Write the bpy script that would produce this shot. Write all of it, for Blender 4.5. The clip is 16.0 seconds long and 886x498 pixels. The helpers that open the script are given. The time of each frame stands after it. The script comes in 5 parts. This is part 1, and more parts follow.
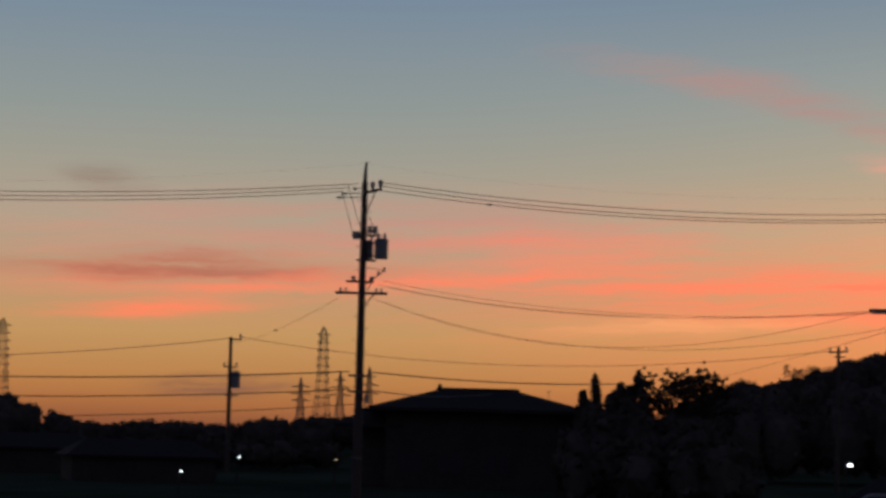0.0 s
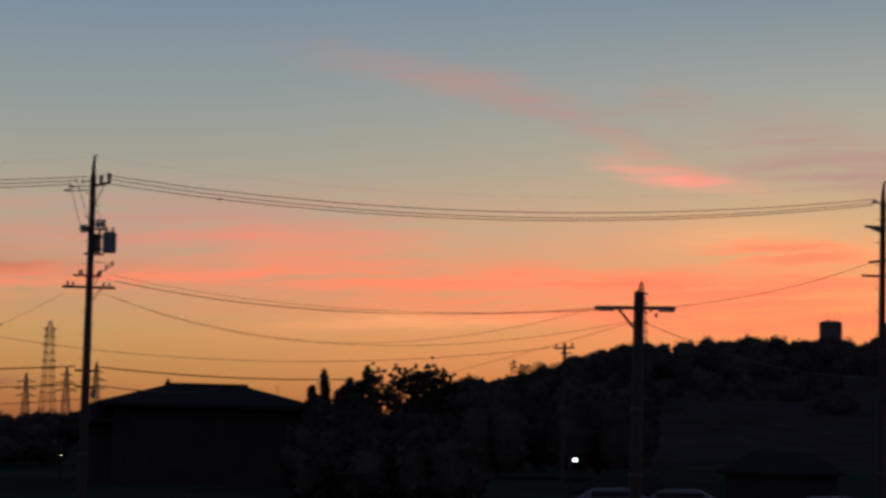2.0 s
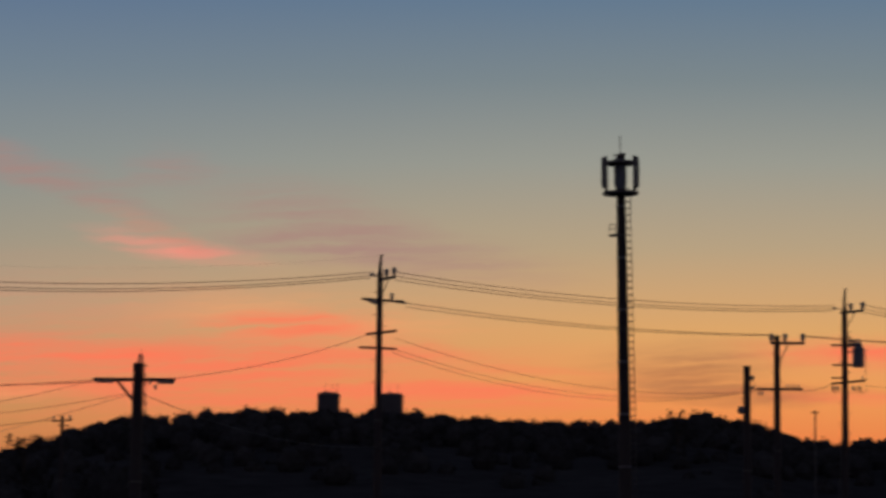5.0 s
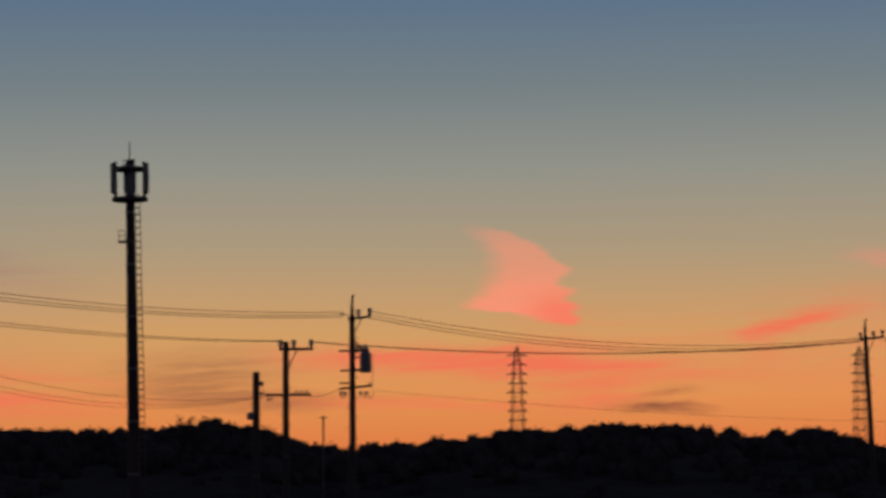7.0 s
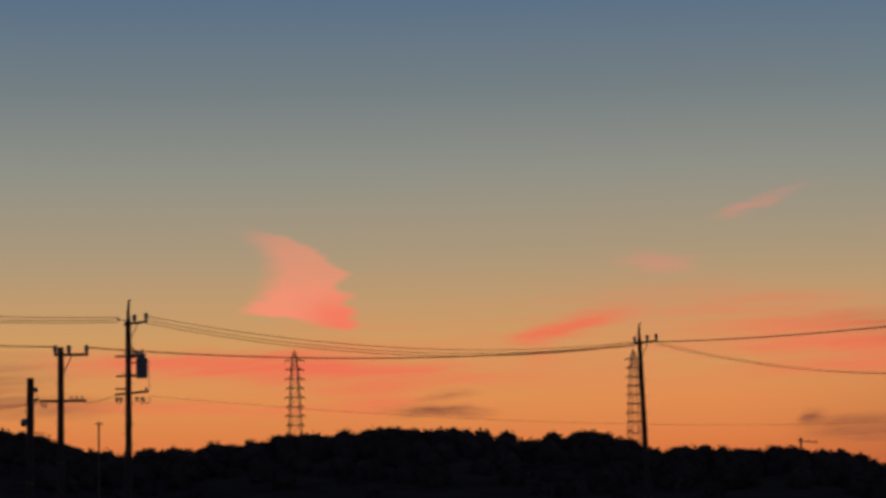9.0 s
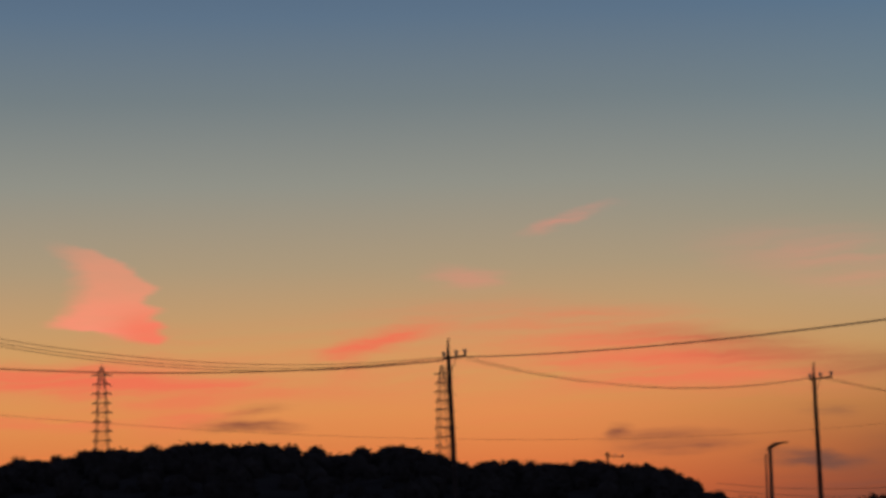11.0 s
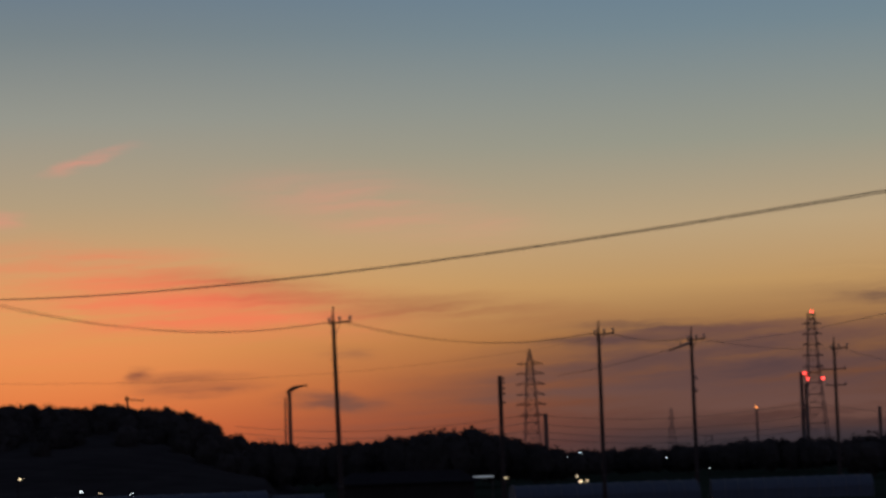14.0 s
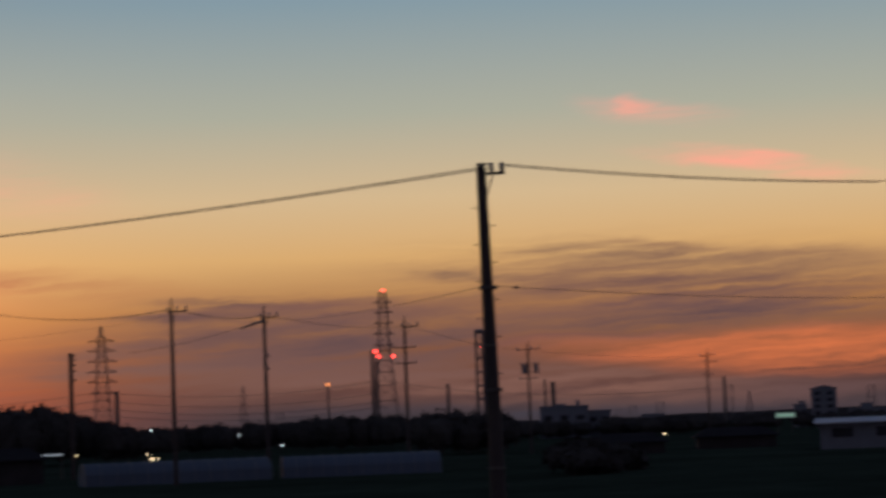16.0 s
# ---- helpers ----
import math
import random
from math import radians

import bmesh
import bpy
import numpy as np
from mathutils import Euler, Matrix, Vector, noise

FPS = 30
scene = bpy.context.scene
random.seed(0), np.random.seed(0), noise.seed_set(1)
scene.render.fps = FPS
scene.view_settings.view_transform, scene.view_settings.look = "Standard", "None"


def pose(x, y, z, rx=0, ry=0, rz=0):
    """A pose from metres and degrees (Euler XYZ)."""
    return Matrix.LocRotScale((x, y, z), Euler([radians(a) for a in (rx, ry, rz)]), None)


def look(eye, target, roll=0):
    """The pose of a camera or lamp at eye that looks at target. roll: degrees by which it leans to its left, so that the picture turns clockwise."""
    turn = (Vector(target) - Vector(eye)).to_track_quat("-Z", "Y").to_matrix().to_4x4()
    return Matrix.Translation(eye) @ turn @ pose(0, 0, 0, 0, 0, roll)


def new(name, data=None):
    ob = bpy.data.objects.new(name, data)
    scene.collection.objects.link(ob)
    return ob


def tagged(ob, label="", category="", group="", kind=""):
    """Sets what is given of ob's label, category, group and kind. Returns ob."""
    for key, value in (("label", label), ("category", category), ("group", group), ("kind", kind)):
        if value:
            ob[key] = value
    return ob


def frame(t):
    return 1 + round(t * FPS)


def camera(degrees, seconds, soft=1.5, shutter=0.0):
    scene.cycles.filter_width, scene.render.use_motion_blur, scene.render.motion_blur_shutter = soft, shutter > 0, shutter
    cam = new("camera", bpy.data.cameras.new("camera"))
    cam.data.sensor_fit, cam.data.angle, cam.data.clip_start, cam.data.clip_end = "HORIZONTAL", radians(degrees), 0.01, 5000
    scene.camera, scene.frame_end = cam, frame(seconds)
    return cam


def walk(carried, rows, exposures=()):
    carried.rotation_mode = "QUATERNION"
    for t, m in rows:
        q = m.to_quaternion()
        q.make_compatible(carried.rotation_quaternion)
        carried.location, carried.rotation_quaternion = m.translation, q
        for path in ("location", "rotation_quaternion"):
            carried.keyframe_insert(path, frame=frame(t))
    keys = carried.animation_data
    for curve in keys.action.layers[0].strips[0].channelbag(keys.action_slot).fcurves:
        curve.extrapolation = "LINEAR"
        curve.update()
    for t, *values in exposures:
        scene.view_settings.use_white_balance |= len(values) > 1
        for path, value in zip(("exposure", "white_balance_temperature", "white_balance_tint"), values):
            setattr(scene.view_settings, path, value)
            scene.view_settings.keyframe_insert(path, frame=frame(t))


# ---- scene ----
EYE_Z = 3.4
cam = camera(21.0, 16.0, soft=3.2, shutter=0.4)
# seconds, azimuth to the right of +y, elevation, lean (degrees)
PATH = [
    (0, -0.051, 4.444, 1.534),
    (0.5, 1.609, 4.489, 1.509),
    (1, 3.341, 4.493, 1.545),
    (1.5, 5.015, 4.463, 1.564),
    (2, 6.434, 4.502, 1.474),
    (2.5, 8.258, 4.865, 1.359),
    (3, 10.303, 5.361, 1.201),
    (3.2, 11.091, 5.574, 1.103),
    (5.3, 20.199, 6.578, 0.561),
    (5.5, 21.560, 6.630, 0.455),
    (6, 24.889, 6.611, 0.086),
    (6.5, 27.851, 6.603, -0.283),
    (7, 30.182, 6.612, -0.552),
    (7.5, 31.986, 6.703, -0.687),
    (8, 33.416, 6.671, -0.918),
    (8.5, 34.516, 6.663, -1.036),
    (9, 35.541, 6.649, -1.125),
    (9.2, 35.979, 6.707, -0.955),
    (11.3, 41.451, 6.852, -1.558),
    (11.5, 42.479, 6.805, -1.642),
    (12, 44.804, 6.711, -1.870),
    (12.5, 46.763, 6.582, -2.069),
    (13, 48.783, 6.227, -2.272),
    (13.5, 50.218, 5.743, -2.106),
    (14, 51.580, 5.226, -2.013),
    (14.5, 53.537, 4.781, -2.058),
    (15, 55.853, 4.465, -2.145),
    (15.5, 58.297, 4.311, -2.204),
    (16, 61.779, 4.318, -2.216),
]
EXPOSURES = [
    (0.0, 0.41), (1.5, 0.42), (2.0, 0.48), (2.5, 0.55), (3.2, 0.57), (5.3, 0.13), (7.0, 0.03), (9.0, -0.02), (11.3, 0.0), (12.5, 0.0), (13.5, 0.06), (14.0, 0.11), (14.5, 0.2), (15.0, 0.34), (16.0, 0.54),
]
walk(cam, [(t, pose(0, 0, EYE_Z, 0, 0, -az) @ pose(0, 0, 0, 90 + el) @ pose(0, 0, 0, 0, 0, lean)) for t, az, el, lean in PATH],
     EXPOSURES)


def lin(r, g, b):
    return tuple((c / 255 / 12.92) if c < 10.3 else ((c / 255 + 0.055) / 1.055) ** 2.4 for c in (r, g, b)) + (1.0,)


# ---- world: the afterglow, its haze and its clouds ----
world = bpy.data.worlds.new("dusk")
scene.world = world
world.use_nodes = True
wt = world.node_tree
wt.nodes.clear()


def wnode(kind, **values):
    n = wt.nodes.new(kind)
    for key, value in values.items():
        if key == "operation":
            n.operation = value
        elif key == "blend":
            n.data_type, n.blend_type = "RGBA", value
    return n


def wmath(op, a, b=None, c=None):
    n = wnode("ShaderNodeMath", operation=op)
    for i, v in enumerate((a, b, c)):
        if v is None:
            continue
        if isinstance(v, (int, float)):
            n.inputs[i].default_value = v
        else:
            wt.links.new(v, n.inputs[i])
    return n.outputs[0]


def wmix(fac, a, b):
    n = wnode("ShaderNodeMix", blend="MIX")
    for socket, v in ((n.inputs[0], fac), (n.inputs[6], a), (n.inputs[7], b)):
        if isinstance(v, (int, float, tuple)):
            socket.default_value = v
        else:
            wt.links.new(v, socket)
    return n.outputs[2]


def wramp(fac, stops):
    n = wnode("ShaderNodeValToRGB")
    ramp = n.color_ramp
    ramp.interpolation = "EASE" if len(stops) < 3 else "LINEAR"
    while len(ramp.elements) < len(stops):
        ramp.elements.new(0.5)
    for e, (p, c) in zip(ramp.elements, stops):
        e.position, e.color = p, c
    wt.links.new(fac, n.inputs[0])
    return n.outputs[0]


coord = wnode("ShaderNodeTexCoord")
xyz = wnode("ShaderNodeSeparateXYZ")
wt.links.new(coord.outputs["Generated"], xyz.inputs[0])
DEG = 180 / math.pi
azimuth = wmath("MULTIPLY", wmath("ARCTAN2", xyz.outputs[0], xyz.outputs[1]), DEG)
elevation = wmath("MULTIPLY", wmath("ARCSINE", xyz.outputs[2]), DEG)

# clear sky by elevation, where the sun went down and to both sides of it
SKY = [
    (0.0, (140, 78, 60)), (0.6, (188, 94, 58)), (1.2, (210, 106, 60)), (2.0, (222, 126, 70)), (3.0, (224, 144, 81)), (4.5, (209, 156, 98)),
    (6.5, (173, 152, 122)), (8.5, (145, 145, 135)), (10.5, (116, 127, 131)), (12.5, (93, 114, 135)), (16.0, (60, 82, 116)), (30.0, (42, 50, 66)),
]
SKY_LEFT = [
    (0.0, (120, 70, 48)), (0.6, (152, 96, 56)), (1.2, (166, 114, 66)), (2.3, (172, 132, 84)), (3.6, (166, 134, 104)), (5.0, (156, 141, 122)),
    (6.4, (141, 138, 126)), (7.7, (127, 134, 131)), (10.4, (104, 121, 137)), (12.5, (86, 107, 136)), (16.0, (58, 80, 114)), (30.0, (42, 50, 66)),
]
SKY_RIGHT = [
    (0.0, (46, 43, 50)), (0.4, (54, 46, 50)), (1.0, (76, 50, 46)), (2.0, (114, 72, 49)), (3.0, (150, 104, 63)), (4.2, (184, 144, 94)),
    (5.6, (180, 155, 120)), (7.6, (146, 146, 132)), (10.3, (112, 130, 139)), (12.5, (90, 116, 140)), (16.0, (60, 82, 116)), (30.0, (42, 50, 66)),
]


def spread(stops, span):
    return [(e / span, lin(*c)) for e, c in stops]


def ease(value, a, b):
    n = wnode("ShaderNodeMapRange")
    n.interpolation_type = "SMOOTHSTEP"
    wt.links.new(value, n.inputs[0])
    for i, v in ((1, a), (2, b), (3, 0.0), (4, 1.0)):
        n.inputs[i].default_value = v
    return n.outputs[0]


lift = wmath("DIVIDE", elevation, 30.0)
sky = wramp(lift, spread(SKY, 30.0))
sky = wmix(ease(azimuth, 25.0, -3.0), sky, wramp(lift, spread(SKY_LEFT, 30.0)))
sky = wmix(ease(azimuth, 41.0, 58.0), sky, wramp(lift, spread(SKY_RIGHT, 30.0)))
high = wramp(wmath("DIVIDE", elevation, 90.0), spread([(0, (96, 86, 98)), (12, (92, 88, 104)), (30, (78, 82, 104)), (90, (56, 63, 88))], 90.0))
# the glow fades away from the place where the sun went down
away = wmath("ABSOLUTE", wmath("SUBTRACT", azimuth, 30.0))
sky = wmix(ease(away, 60.0, 110.0), sky, high)

# cloud coordinates: azimuth and elevation, wavering like drawn-out ice cloud
flat = wnode("ShaderNodeCombineXYZ")
wt.links.new(azimuth, flat.inputs[0])
wt.links.new(elevation, flat.inputs[1])


def wnoise(scale, detail, rough=0.55):
    mp = wnode("ShaderNodeMapping")
    mp.inputs[3].default_value = scale
    wt.links.new(flat.outputs[0], mp.inputs[0])
    n = wnode("ShaderNodeTexNoise")
    n.inputs["Scale"].default_value, n.inputs["Detail"].default_value, n.inputs["Roughness"].default_value = 1.0, detail, rough
    wt.links.new(mp.outputs[0], n.inputs["Vector"])
    return n


def wvec(op, a, b):
    n = wnode("ShaderNodeVectorMath", operation=op)
    for i, v in enumerate((a, b)):
        if isinstance(v, tuple):
            n.inputs[i].default_value = v
        else:
            wt.links.new(v, n.inputs[i])
    return n.outputs[0]


waver = wnoise((0.35, 1.3, 1.0), 3.0)
fine = wnoise((1.6, 5.5, 1.0), 3.0)
moved = wvec("ADD", flat.outputs[0], wvec("MULTIPLY", wvec("SUBTRACT", waver.outputs["Color"], (0.5, 0.5, 0.5)), (1.8, 0.4, 0.0)))
moved = wvec("ADD", moved, wvec("MULTIPLY", wvec("SUBTRACT", fine.outputs["Color"], (0.5, 0.5, 0.5)), (0.7, 0.16, 0.0)))
torn = wvec("ADD", flat.outputs[0], wvec("MULTIPLY", wvec("SUBTRACT", fine.outputs["Color"], (0.5, 0.5, 0.5)), (0.5, 0.14, 0.0)))
# long fibres, drawn along a gentle slope
slant = wnode("ShaderNodeMapping")
slant.inputs[2].default_value = (0, 0, radians(-2.5))
wt.links.new(moved, slant.inputs[0])
streak = wnoise((0.2, 3.4, 1.0), 6.0, 0.62)
wt.links.new(slant.outputs[0], streak.inputs["Vector"].links[0].from_node.inputs[0])
wisp = wnode("ShaderNodeMapRange")
wt.links.new(streak.outputs["Fac"], wisp.inputs[0])
for i, v in ((1, 0.33), (2, 0.67), (3, 0.08), (4, 1.5)):
    wisp.inputs[i].default_value = v

PINK, DUSK, MAUVE, PEACH = lin(238, 116, 84), lin(160, 124, 117), lin(108, 76, 67), lin(230, 156, 104)
PLUM, EMBER, HAZE = lin(78, 60, 63), lin(190, 100, 60), lin(54, 50, 58)
RUST, BLUSH, ROSE = lin(146, 86, 62), lin(196, 128, 108), lin(228, 140, 122)
SALMON, CORAL = lin(246, 146, 116), lin(246, 124, 96)
# azimuth, elevation, half length, half height (degrees), slope, colour, density, softness
CLOUDS = [
    (1.0, 4.75, 17.0, 1.7, -0.8, BLUSH, .24, 1),
    (-6.0, 4.3, 8.0, 1.4, 1.0, BLUSH, .24, 1),
    (50.07, 6.28, 5.15, 1.25, -8.8, ROSE, .12, 1),
    (5.24, 3.94, 20.46, 2.76, 1.5, PINK, .13, 1),
    (11.14, 3.10, 14.71, 2.00, 2.5, PINK, .2, 1),
    (13.20, 3.18, 12.05, 1.13, -0.1, PINK, .22, 1),
    (40.84, 3.91, 12.04, 2.00, -0.5, PINK, .25, 1),
    (65.82, 1.97, 14.91, 2.76, -2.3, MAUVE, .2, 1),
    (68.56, 3.07, 11.16, 1.75, -3.5, MAUVE, .4, 1),
    (52.15, 0.67, 6.48, 1.50, -0.3, MAUVE, .3, 1),
    (58.29, 1.98, 7.40, 1.50, -1.7, MAUVE, .25, 1),
    (55.90, 1.09, 10.25, 0.90, -2.6, MAUVE, .3, 1),
    (6.48, 8.55, 6.23, 0.65, -9.8, DUSK, .34, 1),
    (7.30, 8.32, 4.71, 0.65, -11.8, DUSK, .38, 1),
    (11.94, 8.26, 1.55, 0.75, -9.7, DUSK, .3, 1),
    (15.45, 7.09, 4.67, 1.25, -14.6, DUSK, .35, 1),
    (11.97, 6.36, 3.08, 0.40, -8.2, ROSE, .75, 1),
    (16.03, 6.66, 5.15, 1.13, -6.8, DUSK, .4, 1),
    (18.92, 6.16, 4.04, 0.88, -7.4, DUSK, .3, 1),
    (-8.19, 5.91, 1.60, 0.50, -6.0, MAUVE, .3, 1),
    (-7.06, 3.69, 6.72, 0.70, 3.6, PINK, .4, 1),
    (-6.28, 3.75, 8.0, 0.42, 0.8, MAUVE, .42, 1),
    (-5.84, 4.07, 3.86, 0.45, 0.6, MAUVE, .3, 1),
    (-6.9, 2.84, 4.4, 0.34, 3.4, PINK, .75, 1),
    (-4.41, 3.48, 3.04, 0.40, 8.1, PINK, .4, 1),
    (-0.82, 4.97, 8.45, 1.00, 0.5, DUSK, .35, 1),
    (3.54, 4.58, 8.06, 0.65, -1.3, PINK, .3, 1),
    (6.24, 3.79, 11.79, 0.65, 0.1, PINK, .62, 1),
    (8.05, 3.14, 10.53, 0.55, -0.4, PINK, .3, 1),
    (6.02, 2.76, 5.59, 0.40, 2.2, PEACH, .5, 1),
    (-5.40, 1.01, 2.63, 0.40, 2.5, MAUVE, .75, .9),
    (15.00, 4.76, 5.33, 0.88, -1.7, PEACH, .5, 1),
    (14.33, 3.84, 6.26, 1.00, 0.1, PINK, .28, 1),
    (15.05, 4.70, 3.51, 0.45, 5.4, PINK, .7, 1),
    (14.96, 4.49, 3.12, 0.38, -3.2, PINK, .7, 1),
    (11.73, 3.73, 5.56, 0.38, -0.1, PINK, .75, 1),
    (13.76, 3.05, 7.47, 0.85, 0.2, PINK, .6, 1),
    (20.72, 2.89, 3.41, 0.30, 0.1, PINK, .7, .9),
    (21.12, 3.52, 2.85, 0.25, -2.4, PINK, .3, 1),
    (24.49, 3.81, 3.78, 0.75, 2.4, MAUVE, .3, 1),
    (24.63, 3.07, 3.96, 0.40, -3.1, MAUVE, .5, 1),
    (24.30, 3.52, 2.07, 0.60, -4.1, RUST, .35, 1),
    (25.98, 3.00, 4.24, 0.35, 0.9, RUST, .4, 1),
    (30.91, 3.94, 6.82, 0.50, -2.3, PINK, .95, 1),
    (31.18, 3.87, 6.06, 0.35, -1.7, PINK, .8, 1),
    (18.43, 3.06, 6.61, 0.35, -0.8, PINK, .6, 1),
    (-1.44, 3.52, 7.48, 0.45, 2.7, PINK, .45, 1),
    (14.97, 3.79, 4.12, 0.45, 3.5, PINK, .5, 1),
    (31.04, 2.88, 2.84, 0.35, -2.1, PINK, .4, 1),
    (33.75, 3.27, 1.51, 1.25, 2.8, PINK, .35, 1),
    (35.28, 2.76, 1.79, 0.28, -2.6, RUST, .9, 1),
    (35.43, 3.15, 1.04, 0.18, 5.4, RUST, .6, 1),
    (33.08, 4.22, 2.84, 1.25, 1.1, PINK, .25, 1),
    (38.65, 4.72, 2.21, 0.43, 14.8, PINK, .95, 1),
    (37.66, 4.30, 0.78, 0.85, 12.8, PINK, .4, 1),
    (40.61, 6.22, 1.42, 0.45, -7.4, ROSE, .35, 1),
    (43.33, 7.55, 1.60, 0.25, 15.4, ROSE, .45, .9),
    (40.76, 6.12, 1.05, 0.20, -3.1, ROSE, .3, 1),
    (46.02, 4.04, 6.97, 0.90, -4.6, PINK, .52, 1),
    (42.97, 4.98, 5.70, 1.00, -4.5, PINK, .3, 1),
    (46.31, 4.60, 3.80, 0.45, -4.1, RUST, .35, 1),
    (44.25, 2.46, 0.59, 0.23, 13.2, RUST, .7, 1),
    (45.45, 2.15, 2.45, 0.43, 0.5, RUST, .95, 1),
    (48.71, 1.67, 1.77, 0.28, -3.6, RUST, .95, 1),
    (44.71, 4.58, 3.41, 1.00, -8.0, PINK, .36, 1),
    (45.64, 3.87, 4.71, 0.85, -1.8, PINK, .45, 1),
    (51.03, 3.85, 7.58, 0.55, -4.7, RUST, .45, 1),
    (50.18, 6.22, 5.37, 1.00, -9.2, ROSE, .16, 1),
    (57.65, 3.05, 4.18, 0.40, -1.2, MAUVE, .9, 1),
    (56.68, 3.17, 2.43, 0.18, -1.6, PLUM, .95, 1),
    (56.35, 2.88, 4.27, 0.20, -1.1, PLUM, .9, 1),
    (56.50, 2.18, 3.60, 0.35, -6.7, PLUM, .45, 1),
    (58.03, 1.82, 3.30, 0.40, -4.7, MAUVE, .7, 1),
    (58.68, 2.30, 5.10, 1.10, 1.7, MAUVE, .8, 1),
    (52.64, 1.52, 1.04, 0.50, -3.7, MAUVE, .5, 1),
    (49.00, 1.69, 1.80, 0.28, -5.7, MAUVE, .9, 1),
    (61.93, 2.63, 5.68, 0.75, -3.2, MAUVE, .5, 1),
    (64.53, 3.60, 5.87, 0.55, -3.3, MAUVE, .55, 1),
    (68.68, 3.92, 7.47, 0.35, -3.8, MAUVE, .4, 1),
    (67.43, 2.77, 6.73, 1.05, -1.3, MAUVE, .8, 1),
    (67.84, 2.45, 5.25, 0.45, 0.6, PLUM, .75, 1),
    (65.49, 2.11, 3.49, 0.15, -0.0, PLUM, .6, 1),
    (61.97, 3.69, 1.90, 0.18, -5.1, PLUM, .5, 1),
    (67.07, 4.24, 2.36, 0.15, -7.2, MAUVE, .5, 1),
    (57.22, 1.84, 8.45, 0.95, -0.3, MAUVE, .9, 1),
    (63.64, 1.03, 11.90, 0.80, -3.1, MAUVE, .95, 1),
    (65.62, 2.01, 3.31, 0.25, 0.9, MAUVE, .5, 1),
    (69.59, 1.77, 6.04, 0.55, 0.2, EMBER, .7, 1),
    (70.55, 0.60, 4.62, 0.85, -0.0, PLUM, .4, 1),
    (66.88, 7.39, 2.66, 0.50, -5.9, ROSE, .3, 1),
    (66.52, 7.58, 0.81, 0.40, 3.9, ROSE, .45, .9),
    (69.42, 5.98, 4.04, 0.35, -8.3, ROSE, .5, 1),
    (63.15, 0.33, 13.12, 0.40, -1.5, HAZE, .7, 1),
    (67.71, 1.58, 6.25, 0.55, -5.0, EMBER, .5, 1),
    (72.21, 1.45, 5.96, 0.65, 1.1, EMBER, .6, 1),
    (55.88, 2.38, 6.60, 0.90, 4.6, MAUVE, .5, 1),
    (58.03, 2.86, 6.04, 0.75, -0.7, MAUVE, .5, 1),
    (48.97, 2.84, 1.14, 0.25, -1.1, MAUVE, .4, 1),
    (9.8, 7.55, 3.8, 0.42, -14.0, DUSK, .5, 1),
    (11.5, 6.75, 2.4, 0.4, -22.0, BLUSH, .4, 1),
    (16.0, 6.35, 5.0, 0.45, -3.0, DUSK, .45, 1),
    (11.5, 7.95, 2.2, 0.35, 8.0, DUSK, .3, 1),
    (32.6, 3.5, 3.4, 0.8, -2.0, PINK, .4, 1),
    (34.0, 2.95, 1.7, 0.5, 10.0, PINK, .35, 1),
    (69.4, 6.25, 2.6, 0.22, -9.0, ROSE, .5, 1),
    (31.6, 3.72, 8.0, 0.45, -1.5, PINK, .55, 1),
    (29.2, 2.95, 5.0, 0.28, -1.0, PINK, .5, 1),
    (18.6, 2.75, 5.5, 0.35, 0.2, PINK, .42, 1),
    (17.5, 3.9, 4.5, 0.5, -5.0, PINK, .35, 1),
    (59.0, 2.25, 6.5, 0.95, -1.5, PLUM, .42, 1),
    (61.0, 1.35, 7.0, 0.6, -1.0, MAUVE, .5, 1),
    (68.2, 3.2, 8.0, 1.1, -2.0, PLUM, .4, 1),
    (60.5, 2.0, 8.5, 1.3, -0.5, PLUM, .36, 1),
    (66.0, 4.1, 6.0, 0.4, -4.0, PLUM, .35, 1),
]


def cloud(sky, az, el, length, height, slope, colour, density, soft):
    mp = wnode("ShaderNodeMapping")
    mp.vector_type = "TEXTURE"
    mp.inputs[1].default_value = (az, el, 0)
    mp.inputs[2].default_value = (0, 0, radians(slope))
    mp.inputs[3].default_value = (length, height, 1)
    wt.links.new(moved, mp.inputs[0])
    far = wnode("ShaderNodeVectorMath", operation="LENGTH")
    wt.links.new(mp.outputs[0], far.inputs[0])
    edge = wnode("ShaderNodeMapRange")
    edge.interpolation_type = "SMOOTHSTEP"
    wt.links.new(far.outputs["Value"], edge.inputs[0])
    for i, v in ((1, 1.0), (2, 1.0 - soft), (3, 0.0), (4, density)):
        edge.inputs[i].default_value = v
    amount = wmath("MULTIPLY", edge.outputs[0], wisp.outputs[0])
    return wmix(amount, sky, colour)


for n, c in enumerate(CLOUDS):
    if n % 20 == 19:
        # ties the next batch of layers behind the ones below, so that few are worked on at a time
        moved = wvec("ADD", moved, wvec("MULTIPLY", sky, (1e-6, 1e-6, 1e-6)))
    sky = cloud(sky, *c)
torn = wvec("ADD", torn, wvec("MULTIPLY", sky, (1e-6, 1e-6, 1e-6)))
split = wnode("ShaderNodeSeparateXYZ")
wt.links.new(torn, split.inputs[0])


